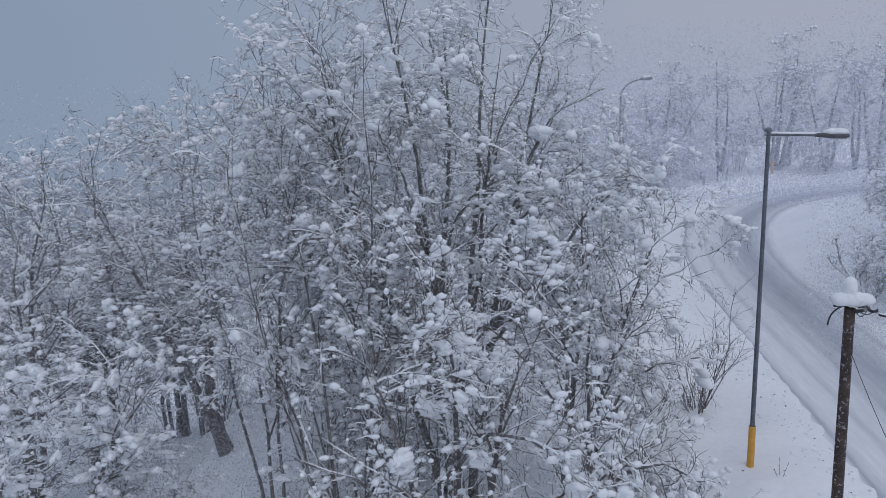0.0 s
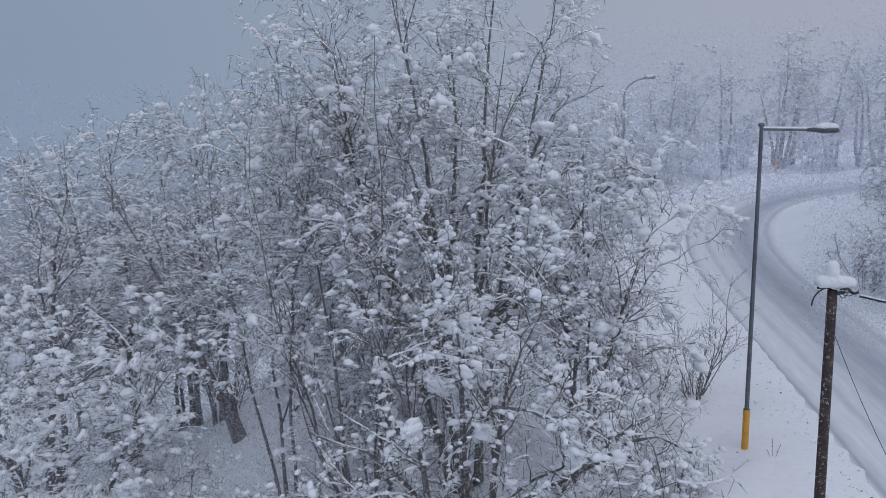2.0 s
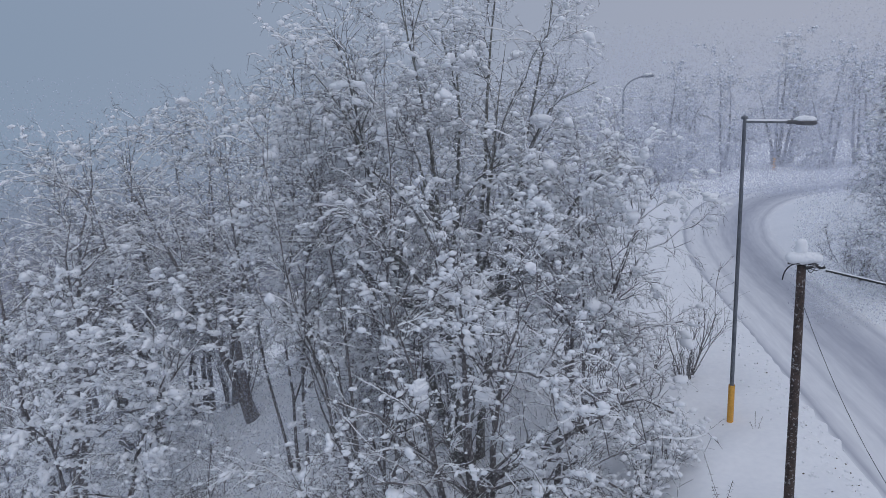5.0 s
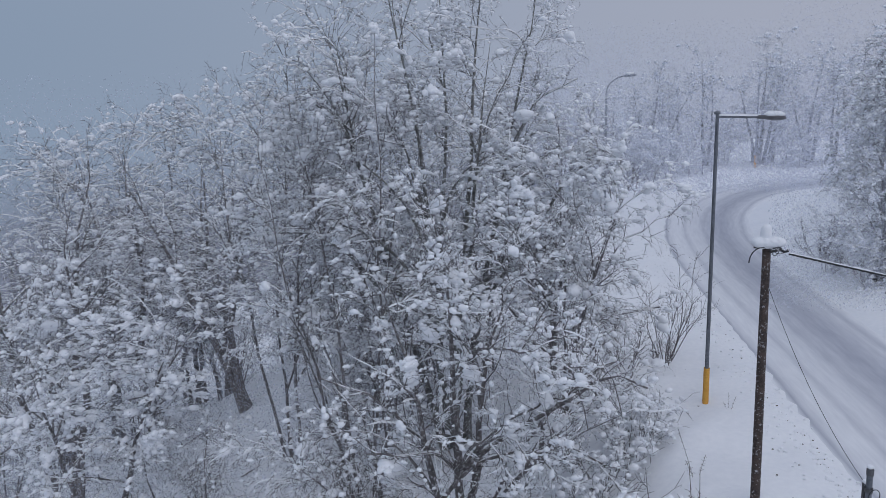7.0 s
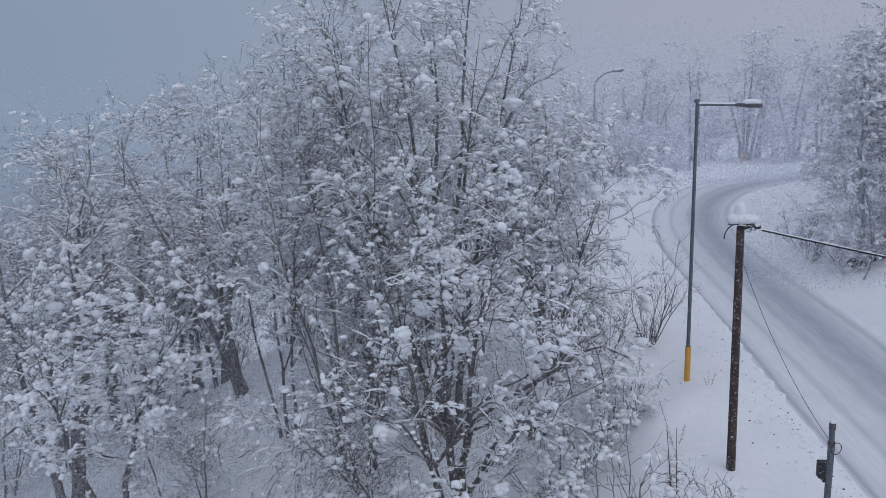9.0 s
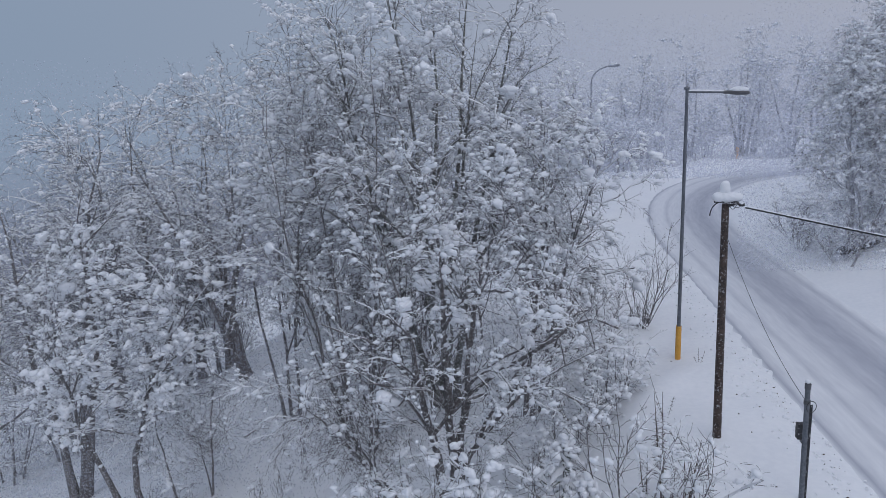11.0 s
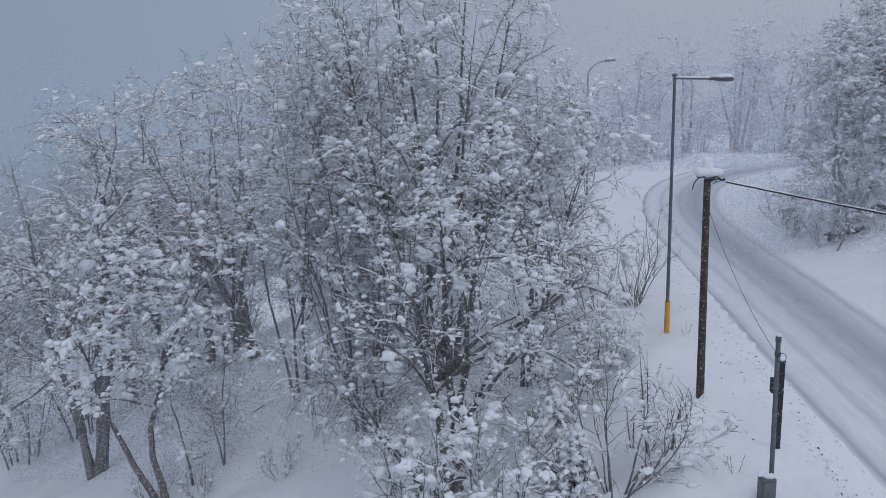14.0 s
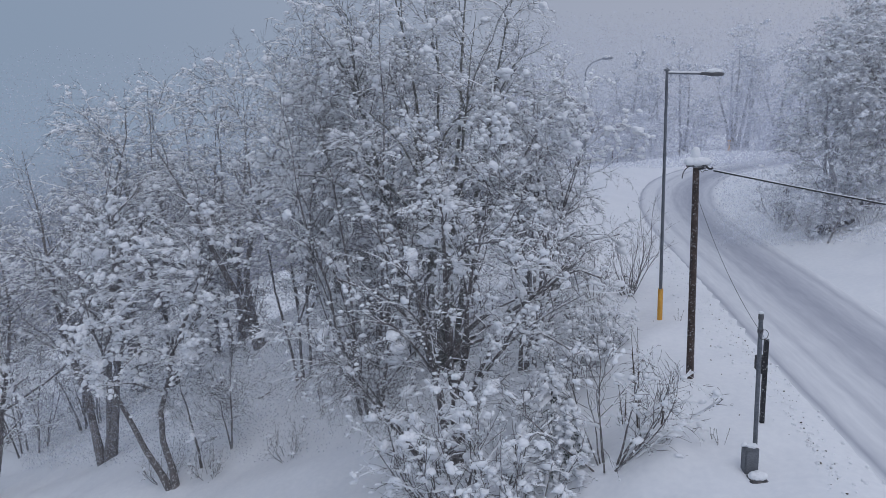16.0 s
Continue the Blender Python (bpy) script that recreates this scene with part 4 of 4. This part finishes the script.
shrub(place(15.6, 31.0), BARE, 77, 12, 1.8, 1.1, lumps=30, lump=(0.04, 0.1), snow=0.025, bare=0.7, least=0.01)
shrub(place(17.6, 30.2), BARE, 78, 10, 1.6, 1.2, lumps=30, lump=(0.04, 0.1), snow=0.025, bare=0.7, least=0.01)
shrub(place(15.8, 37.5), BARE, 79, 12, 2.0, 1.2, lumps=30, lump=(0.04, 0.1), snow=0.025, bare=0.7, least=0.012)


def spruce(at, high, seed):
    """A small spruce whose drooping boughs carry thick snow."""
    r = np.random.default_rng(seed)
    own = thing("spruce", at, "small spruce sapling buried under thick snow", "tree", "young spruces")
    array_part("trunk", [rod((0, 0, -0.2), (0, 0, high), 0.03, 0.006, 6)], BARK, own)
    tiers = 9
    boughs, white, spots = [], [], []
    for i in range(tiers):
        f = i / (tiers - 1)
        n = int(9 - 4 * f)
        reach = (0.12 + 0.34 * (1 - f)) * high * 0.9
        a = np.arange(n) * 6.28 / n + r.uniform(0, 6)
        s = np.linspace(0, 1, 6)
        P = np.stack([np.cos(a)[:, None] * reach * s, np.sin(a)[:, None] * reach * s, (0.12 + 0.82 * f) * high - 0.55 * reach * s ** 1.6 + 0 * a[:, None]], -1)
        R = np.tile(np.linspace(0.012, 0.004, 6), (n, 1))
        boughs.append(tubes(P, R, 4))
        N, RN = offshoots(r, P, R, 12, 0.1, 1.0, (40, 75), (0.07, 0.16), 3, -0.25, 0.1, 0.03, 0.003)
        boughs.append(tubes(N, RN, 3))
        white.append(snow_on(r, P, R + 0.03, 0.08))
        spots.append(P[:, 3] + [0, 0, 0.03]); spots.append(P[:, 5])
    array_part("foliage", boughs, NEEDLE, own)
    array_part("snow_cover", white, SNOW, own, smooth=True)
    spots = np.concatenate([*spots, [[0, 0, high], [0.02, 0, high - 0.1], [0, 0.02, high - 0.2]]])
    array_part("fluffy_snow", [clumps(r, spots, r.uniform(0.04, 0.1, len(spots)), BALL_HIGH)], SNOW, own, smooth=True)


def rod(a, b, r0, r1=None, sides=12):
    P = np.array([[a, b]], float)
    return tubes(P, np.array([[r0, r0 if r1 is None else r1]]), sides)


spruce(place(1.55, 10.1), 2.75, 81)
spruce(place(2.0, 9.6), 1.7, 82)


def weed(at, high, seed, plume=22, stout=0.011):
    """Withered stalks with ragged seed heads; plume: how many side shoots hang on each."""
    r = np.random.default_rng(seed)
    own = thing("withered_weed", at, "dark withered weed stalk standing in snow", "plant", "withered weeds")
    n = 3
    a = r.uniform(0, 6.28, n)
    s = np.linspace(0, 1, 6)
    lean = r.uniform(0.05, 0.16, n) * high * (1 if plume > 30 else 3)
    P = np.stack([np.cos(a)[:, None] * (0.05 + lean[:, None] * s), np.sin(a)[:, None] * (0.05 + lean[:, None] * s), -0.1 + (high + 0.1) * s * r.uniform(0.45, 1, (n, 1))], -1)
    R = np.tile(np.linspace(stout, 0.005, 6), (n, 1))
    for i in range(n):
        array_part("stalk", [tubes(P[i:i + 1], R[i:i + 1], 5)], STEM, own, smooth=True)
    Q, RQ = offshoots(r, P, R, plume, 0.25, 0.8 if plume > 30 else 0.95, (25, 80), (0.04 * high + 0.02, 0.07 * high + 0.05), 3, -0.2, 0.25, 0.05, 0.0055)
    array_part("seed_head", [tubes(Q, RQ, 3)], STEM, own)
    array_part("snow_cover", [snow_on(r, Q[::3], RQ[::3], 0.02)], SNOW, own)


for i, (x, y, h, plume) in enumerate([(3.72, 10.3, 2.9, 70), (4.15, 10.1, 1.5, 40), (4.55, 14.4, 1.3, 14), (5.35, 9.1, 0.42, 5), (5.2, 9.4, 0.3, 4), (6.3, 18.2, 0.45, 6), (3.5, 11.2, 1.2, 36)]):
    weed(place(x, y), h, 90 + i, plume, 0.016 if plume > 30 else 0.004)


# ---- street lamps ----
def capsule_head(length, width, high, seg=14):
    """A lamp housing: a flattened drop, blunt at its neck."""
    s = np.linspace(0, 1, seg)
    w = width * 0.5 * np.clip(0.35 + 1.3 * s, 0, 1) * np.sqrt(np.clip(1 - np.clip((s - 0.82) / 0.18, 0, 1) ** 2 * 0.85, 0.02, 1))
    h = high * 0.5 * np.clip(0.6 + 1.2 * s, 0, 1) * np.sqrt(np.clip(1 - np.clip((s - 0.75) / 0.25, 0, 1) ** 2 * 0.8, 0.02, 1))
    ang = np.arange(12) * 6.283 / 12
    V = np.stack([np.repeat(s * length, 12).reshape(seg, 12), w[:, None] * np.cos(ang), h[:, None] * np.sign(np.sin(ang)) * np.abs(np.sin(ang)) ** 0.7], -1).reshape(-1, 3)
    i, j = np.meshgrid(np.arange(seg - 1), np.arange(12), indexing="ij")
    a, b = i * 12 + j, i * 12 + (j + 1) % 12
    F = np.stack([a, b, b + 12, a, b + 12, a + 12], -1).reshape(-1, 3)
    cap = [[0, k + 1, k] for k in range(1, 11)] + [[(seg - 1) * 12, (seg - 1) * 12 + k, (seg - 1) * 12 + k + 1] for k in range(1, 11)]
    return V, np.concatenate([F, np.array(cap)])


def moved(piece, m):
    v, f = piece
    a = np.array(m)
    return v @ a[:3, :3].T + a[:3, 3], f


lamp = thing("street_lamp", (5.85, 19.1, -0.03), "grey steel street lamp with yellow foot sleeve and snowy head", "street lamp")
array_part("pole", [rod((0, 0, -0.3), (0.05, 0.22, 8.63), 0.060, 0.047, 16)], GALVANISED, lamp, smooth=True)
array_part("sleeve", [rod((0, 0, -0.3), (0.008, 0.03, 1.15), 0.092, 0.088, 20), rod((0, 0, -0.02), (0, 0, 0.03), 0.11, 0.095, 20)], YELLOW, lamp, "yellow plastic sleeve", smooth=True)
array_part("pole_cap", [clumps(np.random.default_rng(1), np.array([[0.05, 0.22, 8.64]]), np.array([0.07]))], GALVANISED, lamp, smooth=True)
array_part("arm", [rod((0.05, 0.22, 8.55), (1.28, 0.30, 8.50), 0.038, 0.036, 10)], GALVANISED, lamp, smooth=True)
array_part("collar", [rod((1.16, 0.293, 8.505), (1.34, 0.303, 8.498), 0.052, 0.052, 10)], HOUSING, lamp, smooth=True)
head = array_part("lamp_head", [moved(capsule_head(0.68, 0.30, 0.15), pose(1.26, 0.30, 8.50, 0, 3, 4))], HOUSING, lamp, "dark lamp housing", smooth=True)
array_part("lens", [moved(capsule_head(0.42, 0.2, 0.07), pose(1.44, 0.312, 8.44, 0, 3, 4))], GLASS, head, smooth=True)
array_part("snow_cap", [heap([(1.63, 0.322, 8.56, 0.29, 0.13, 0.095), (1.5, 0.315, 8.57, 0.14, 0.11, 0.08)], 3)], SNOW, head, smooth=True)
arm_snow = np.stack([np.linspace(0.06, 1.25, 12), np.linspace(0.22, 0.30, 12), np.linspace(8.575, 8.53, 12)], -1)[None]
array_part("arm_snow", [ridges(arm_snow, np.full((1, 12), 0.028), np.full((1, 12), 0.04))], SNOW, lamp)


def goose_lamp(at, high, reach, turn, label, sleeve=False):
    own = thing("street_lamp", at, label, "street lamp", "far street lamps", turn=turn)
    array_part("pole", [rod((0, 0, -0.6), (0, 0, high - 1.0), 0.085, 0.06)], HAZY_STEEL, own, smooth=True)
    if sleeve:
        array_part("sleeve", [rod((0, 0, -0.5), (0, 0, 1.2), 0.11, 0.11)], YELLOW, own, "yellow sleeve", smooth=True)
    a = np.linspace(0, 1, 10)
    P = np.stack([reach * (1 - np.cos(a * 1.45)) / (1 - np.cos(1.45)), 0 * a, high - 1.0 + 1.0 * np.sin(a * 1.45) / np.sin(1.45)], -1)[None]
    array_part("arm", [tubes(P, np.full((1, 10), 0.042), 8)], HAZY_STEEL, own, smooth=True)
    h = array_part("lamp_head", [moved(capsule_head(0.75, 0.32, 0.18), pose(reach - 0.1, 0, high, 0, -4, 0))], HAZY_STEEL, own, smooth=True)
    array_part("snow_cap", [clumps(np.random.default_rng(4), np.array([[reach + 0.2, 0, high + 0.1], [reach + 0.42, 0, high + 0.1]]), np.array([0.15, 0.15]), BALL_HIGH)], SNOW, own, smooth=True)


goose_lamp((6.0, 48, land_at(6.0, 48)), 9.75 - land_at(6.0, 48), 1.2, 0, "gooseneck street lamp with curved arm, dim in the snowfall")
goose_lamp((22.85, 73.2, land_at(22.85, 73.2)), 10.1 - land_at(22.85, 73.2), 0.9, 0, "distant street lamp with yellow foot among trees", True)

# marker stakes along the outer edge of the bend
for x, y, h in [(9.5, 60, 1.3), (10.1, 61.2, 1.2), (17.3, 70.2, 1.4), (18.3, 71, 1.0), (27.4, 74.6, 1.2), (28.0, 74.5, 1.0), (15.3, 66.5, 0.9)]:
    stake = thing("marker_post", place(x, y), "thin dark wooden marker post in the snow bank", "post", "marker posts at the bend")
    array_part("stake", [rod((0, 0, -0.3), (0, 0, h), 0.06, 0.055, 8)], CREOSOTE, stake, smooth=True)
    array_part("snow_cap", [clumps(np.random.default_rng(6), np.array([[0, 0, h + 0.03]]), np.array([0.1]))], SNOW, stake, smooth=True)

# ---- utility pole, its cable and stay ----
pole = thing("utility_pole", (5.5, 12.92, 0.1), "dark creosoted wooden utility pole capped with snow", "utility pole")
k = np.linspace(0, 1, 14)
shaft = np.stack([0.03 * k, 0.30 * k, -0.4 + 6.33 * k], -1)[None]
array_part("shaft", [tubes(shaft, (0.105 - 0.02 * k)[None], 18)], CREOSOTE, pole, smooth=True)
array_part("snow_cap", [heap([(0.05, 0.3, 6.09, 0.29, 0.2, 0.13), (-0.13, 0.28, 6.09, 0.16, 0.16, 0.115), (0.27, 0.3, 6.08, 0.16, 0.15, 0.11), (0.0, 0.3, 6.27, 0.12, 0.115, 0.17), (0.0, 0.3, 6.36, 0.11, 0.105, 0.12)], 8)], SNOW, pole, "tall cap of fluffy snow", smooth=True)
array_part("bracket", [rod((-0.24, 0.28, 5.98), (0.3, 0.28, 5.97), 0.022, 0.022, 8), rod((0.05, 0.16, 5.9), (0.3, 0.17, 5.96), 0.03, 0.03, 8)], BLACK, pole, "black iron bracket", smooth=True)
a = np.linspace(0, 1, 16)
clamp = np.stack([0.12 + 0.32 * a, 0.2 + 0 * a, 5.97 - 0.05 * a + 0.035 * np.sin(a * 6.28)], -1)[None]
array_part("clamp", [tubes(clamp, np.full((1, 16), 0.026), 8)], BLACK, pole, smooth=True)
for amp, x0, x1, drop_to in ((0.12, 0.08, 0.42, 0.10), (0.10, 0.06, 0.26, 0.14)):
    loop = np.stack([x0 + (x1 - x0) * a, 0.16 + 0 * a, 5.96 - drop_to * np.sin(np.pi * a)], -1)[None]
    array_part("wire_loop", [tubes(loop, np.full((1, 16), 0.008), 5)], CABLE, pole, smooth=True)
tail = np.stack([-0.05 - 0.30 * np.sin(a * 1.5), 0.2 + 0 * a, 6.0 - 0.34 * a ** 2], -1)[None]
array_part("loose_wire", [tubes(tail, np.full((1, 16), 0.013), 6)], CABLE, pole, smooth=True)

cable = thing("overhead_cable", (5.95, 13.1, 5.95), "black twisted overhead cable dusted with snow", "cable")
n = 160
a = np.linspace(0, 1, n)
span = np.array([15.2, -4.0, -2.75])
mid = span * a[:, None] - np.array([0, 0, 1]) * (0.5 * a * (1 - a))[:, None]
for ph in (0, 2.09, 4.19):
    tw = mid + 0.013 * np.stack([0 * a, np.cos(a * 220 + ph), np.sin(a * 220 + ph)], -1)
    array_part("strand", [tubes(tw[None], np.full((1, n), 0.010), 5)], CABLE, cable, smooth=True)
r = np.random.default_rng(5)
lying = mid + [0, 0, 0.022]
array_part("snow_cover", [ridges(lying[None], r.uniform(0.006, 0.018, (1, n)), r.uniform(0.008, 0.035, (1, n)))], SNOW, cable)

STAKE = (6.62, 10.3)
stay = thing("stay_wire", (5.55, 13.1, 5.3), "thin steel stay wire running down from the pole", "wire")
to = np.array([STAKE[0], STAKE[1], 2.22]) - np.array([5.55, 13.1, 5.3])
slack = np.linspace(0, 1, 12)[:, None]
array_part("wire", [tubes((to * slack - np.array([0, 0, 1.3]) * slack * (1 - slack))[None], np.full((1, 12), 0.006), 5)], CABLE, stay, smooth=True)

# ---- posts and cabinet by the road ----
post = thing("steel_post", (5.99, 8.75, 0.0), "grey round steel post with a snow tip and wire ring", "post")
array_part("tube", [rod((0.0, 0, -0.3), (-0.02, 0.04, 3.3), 0.05, 0.048, 14)], GALVANISED, post, smooth=True)
array_part("end_cap", [rod((-0.02, 0.04, 3.22), (-0.02, 0.04, 3.32), 0.058, 0.058, 14), clumps(np.random.default_rng(2), np.array([[-0.02, 0.04, 3.31]]), np.array([0.05]))], HOUSING, post, smooth=True)
array_part("snow_cap", [clumps(np.random.default_rng(2), np.array([[-0.02, 0.04, 3.36]]), np.array([0.055]), BALL_HIGH)], SNOW, post, smooth=True)
a = np.linspace(0, 2 * np.pi, 24)
ring = np.stack([0.03 + 0.10 * np.cos(a), -0.06 + 0.03 * np.cos(a), 2.9 + 0.11 * np.sin(a)], -1)[None]
array_part("wire_ring", [tubes(ring, np.full((1, 24), 0.007), 5)], CABLE, post, smooth=True)
array_part("clip", [rod((-0.02, 0.03, 2.92), (-0.02, 0.03, 3.0), 0.062, 0.062, 12)], HOUSING, post, smooth=True)


def box(bm, size, at, bevel=0.01, turn=0.0):
    made = bmesh.ops.create_cube(bm, size=1.0, matrix=pose(*at, 0, 0, turn) @ Matrix.Diagonal((*size, 1)))
    edges = list({e for v in made["verts"] for e in v.link_edges})
    bmesh.ops.bevel(bm, geom=edges, offset=bevel, segments=2, affect="EDGES")
    return bm


stake = thing("stay_post", (STAKE[0], STAKE[1], 0.0), "black square post speckled with snow, holding a box", "post")
part("shaft", box(bmesh.new(), (0.10, 0.10, 2.8), (0, 0, 0.87), 0.008), BLACK, stake)
b = part("box", box(bmesh.new(), (0.20, 0.16, 0.34), (-0.14, -0.03, 1.68), 0.012), BLACK, stake, "small black box")
part("lower_bracket", box(bmesh.new(), (0.10, 0.12, 0.12), (-0.09, -0.02, 1.47), 0.01), BLACK, stake)
array_part("snow_cap", [clumps(np.random.default_rng(2), np.array([[0, 0, 2.28]]), np.array([0.065]), BALL_HIGH)], SNOW, stake, smooth=True)

cabinet = thing("cable_cabinet", (5.70, 8.02, -0.12), "low grey cable cabinet half buried in snow", "cabinet", turn=8)
part("body", box(bmesh.new(), (0.30, 0.22, 0.94), (0, 0.1, 0.215), 0.012), CABINET, cabinet)
part("door", box(bmesh.new(), (0.25, 0.015, 0.62), (0, -0.018, 0.32), 0.005), CABINET, cabinet)
part("base", box(bmesh.new(), (0.40, 0.32, 0.24), (0.03, -0.2, 0.0), 0.03), ROCK, cabinet, "dark concrete base")
array_part("snow_cap", [heap([(0.06, -0.2, 0.16, 0.2, 0.14, 0.1), (-0.05, -0.2, 0.17, 0.1, 0.1, 0.09)], 9), clumps(np.random.default_rng(9), np.array([[-0.03, 0.1, 0.69], [0.03, 0.12, 0.69], [-0.12, 0.14, 0.72], [0.1, 0.12, 0.69]]), np.array([0.07, 0.07, 0.06, 0.06]), BALL_HIGH)], SNOW, cabinet, smooth=True)

# rocks showing under the trees on the bank
def rock(at, size, seed):
    own = thing("rock", at, "dark rock outcrop half covered by snow", "rock", "rocks on the bank")
    r = np.random.default_rng(seed)
    v, f = ball(3)
    d = np.array([noise.noise(Vector(p) * 1.6 + Vector((seed, 0, 0))) for p in v])
    array_part("stone", [(v * size * (1 + 0.45 * d[:, None]), f)], ROCK, own)
    cap = v[(v[:, 2] > 0.55)] * size * [0.95, 0.95, 1.0]
    array_part("snow_cap", [clumps(r, cap[::5], np.full(len(cap[::5]), 0.24 * size[0]))], SNOW, own, smooth=True)


for i, (x, y, s) in enumerate([(16.4, 31.7, 0.55), (17.2, 31.3, 0.5), (18.6, 31.9, 0.6)]):
    rock((x, y, land_at(x, y) - 0.1), np.array([s, s * 0.8, s * 0.7]), 120 + i)

# ---- loose snow, litter and shaded footprint marks on the verge ----
r = np.random.default_rng(200)
n = 420
cx = r.uniform(6.9, 8.35, n)
cy = r.uniform(5, 40, n)
cz = land(cx, cy)
clods = new("snow_clods", raw_mesh("snow_clods", *clumps(r, np.stack([cx, cy, cz], -1), r.uniform(0.015, 0.05, n)), SNOW, True))
tagged(clods, "loose clods of snow along the road edge", "snow", kind="stuff")
trail = catmull([(8.2, 30), (7.75, 20.1), (7.8, 16.2), (7.7, 14.3), (7.6, 11.4), (7.4, 9.2), (7.2, 7.7), (7.0, 5)], 14)
feet = np.repeat(trail, 2, axis=0) + r.normal(0, 0.11, (len(trail) * 2, 2))
size = r.uniform(0.02, 0.055, len(feet))
kicked = new("kicked_snow", raw_mesh("kicked_snow", *clumps(r, np.stack([feet[:, 0], feet[:, 1], land(feet[:, 0], feet[:, 1]) - 0.005], -1), size), SNOW, True))
tagged(kicked, "small clods kicked up along a trail of tracks", "snow", kind="stuff")
# bits along the trail stand in for shade in footprint dents; others are litter
cx, cy = np.concatenate([feet[::3, 0] + 0.05, r.uniform(4.2, 7.9, 28)]), np.concatenate([feet[::3, 1], r.uniform(6, 34, 28)])
bits = clumps(r, np.stack([cx, cy, land(cx, cy) + 0.004], -1), r.uniform(0.008, 0.028, len(cx)))
litter = new("dent_shade_and_litter", raw_mesh("dent_shade_and_litter", *bits, STEM))
tagged(litter, "dark bits for shaded footprint dents, and scattered bark and leaf", "litter", kind="stuff")


def fallen(a, b, girth, seed):
    """A broken branch with a few side twigs, from a to b."""
    q = np.random.default_rng(seed)
    a, b = np.array(a, float), np.array(b, float)
    own = thing("fallen_branch", tuple(a), "dark broken branch lying on the snow", "branch", "fallen branches")
    s = np.linspace(0, 1, 8)[:, None]
    P = ((b - a) * s + q.normal(0, 0.03, (8, 3)) * np.linalg.norm(b - a) * 0.4)[None]
    R = np.linspace(girth, girth * 0.35, 8)[None]
    array_part("limb", [tubes(P, R, 6)], BARK, own, smooth=True)
    Q, RQ = offshoots(q, P, R, 6, 0.3, 1.0, (25, 60), (0.2, 0.5), 4, 0.0, 0.2, 0.015, 0.006)
    array_part("crown", [tubes(Q, RQ, 4)], TWIG, own)
    array_part("snow_cover", [snow_on(q, P, R, 0.03), snow_on(q, Q, RQ, 0.015)], SNOW, own)


fallen((-9.9, 21.8, land_at(-9.9, 21.8) + 0.02), (-9.2, 22.0, land_at(-9.2, 22.0) + 0.12), 0.03, 401)
fallen((15.6, 29.6, land_at(15.6, 29.6) + 0.05), (17.1, 30.6, land_at(17.1, 30.6) + 1.7), 0.05, 402)

# ---- falling snow as haze: flakes larger and denser far off, paling the distance ----
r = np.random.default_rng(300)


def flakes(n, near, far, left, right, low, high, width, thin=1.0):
    """Flakes between two depths of the valley, enlarged with depth in place of haze; they thin out upwards."""
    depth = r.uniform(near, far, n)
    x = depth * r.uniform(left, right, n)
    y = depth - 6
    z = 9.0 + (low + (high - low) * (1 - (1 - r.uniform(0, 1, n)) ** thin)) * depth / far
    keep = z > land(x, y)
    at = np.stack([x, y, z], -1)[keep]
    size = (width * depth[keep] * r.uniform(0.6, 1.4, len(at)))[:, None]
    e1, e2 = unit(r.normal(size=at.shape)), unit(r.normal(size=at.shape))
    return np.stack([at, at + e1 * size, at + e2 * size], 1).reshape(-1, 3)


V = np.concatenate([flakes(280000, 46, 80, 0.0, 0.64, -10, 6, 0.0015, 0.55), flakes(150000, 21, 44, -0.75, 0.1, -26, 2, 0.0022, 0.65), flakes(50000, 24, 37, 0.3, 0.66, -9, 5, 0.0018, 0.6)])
falling = new("snowfall_haze", raw_mesh("snowfall_haze", V, np.arange(len(V)).reshape(-1, 3), HAZE_FLAKES))
tagged(falling, "falling snowflakes enlarged with depth to stand in for haze", "snow", kind="stuff")
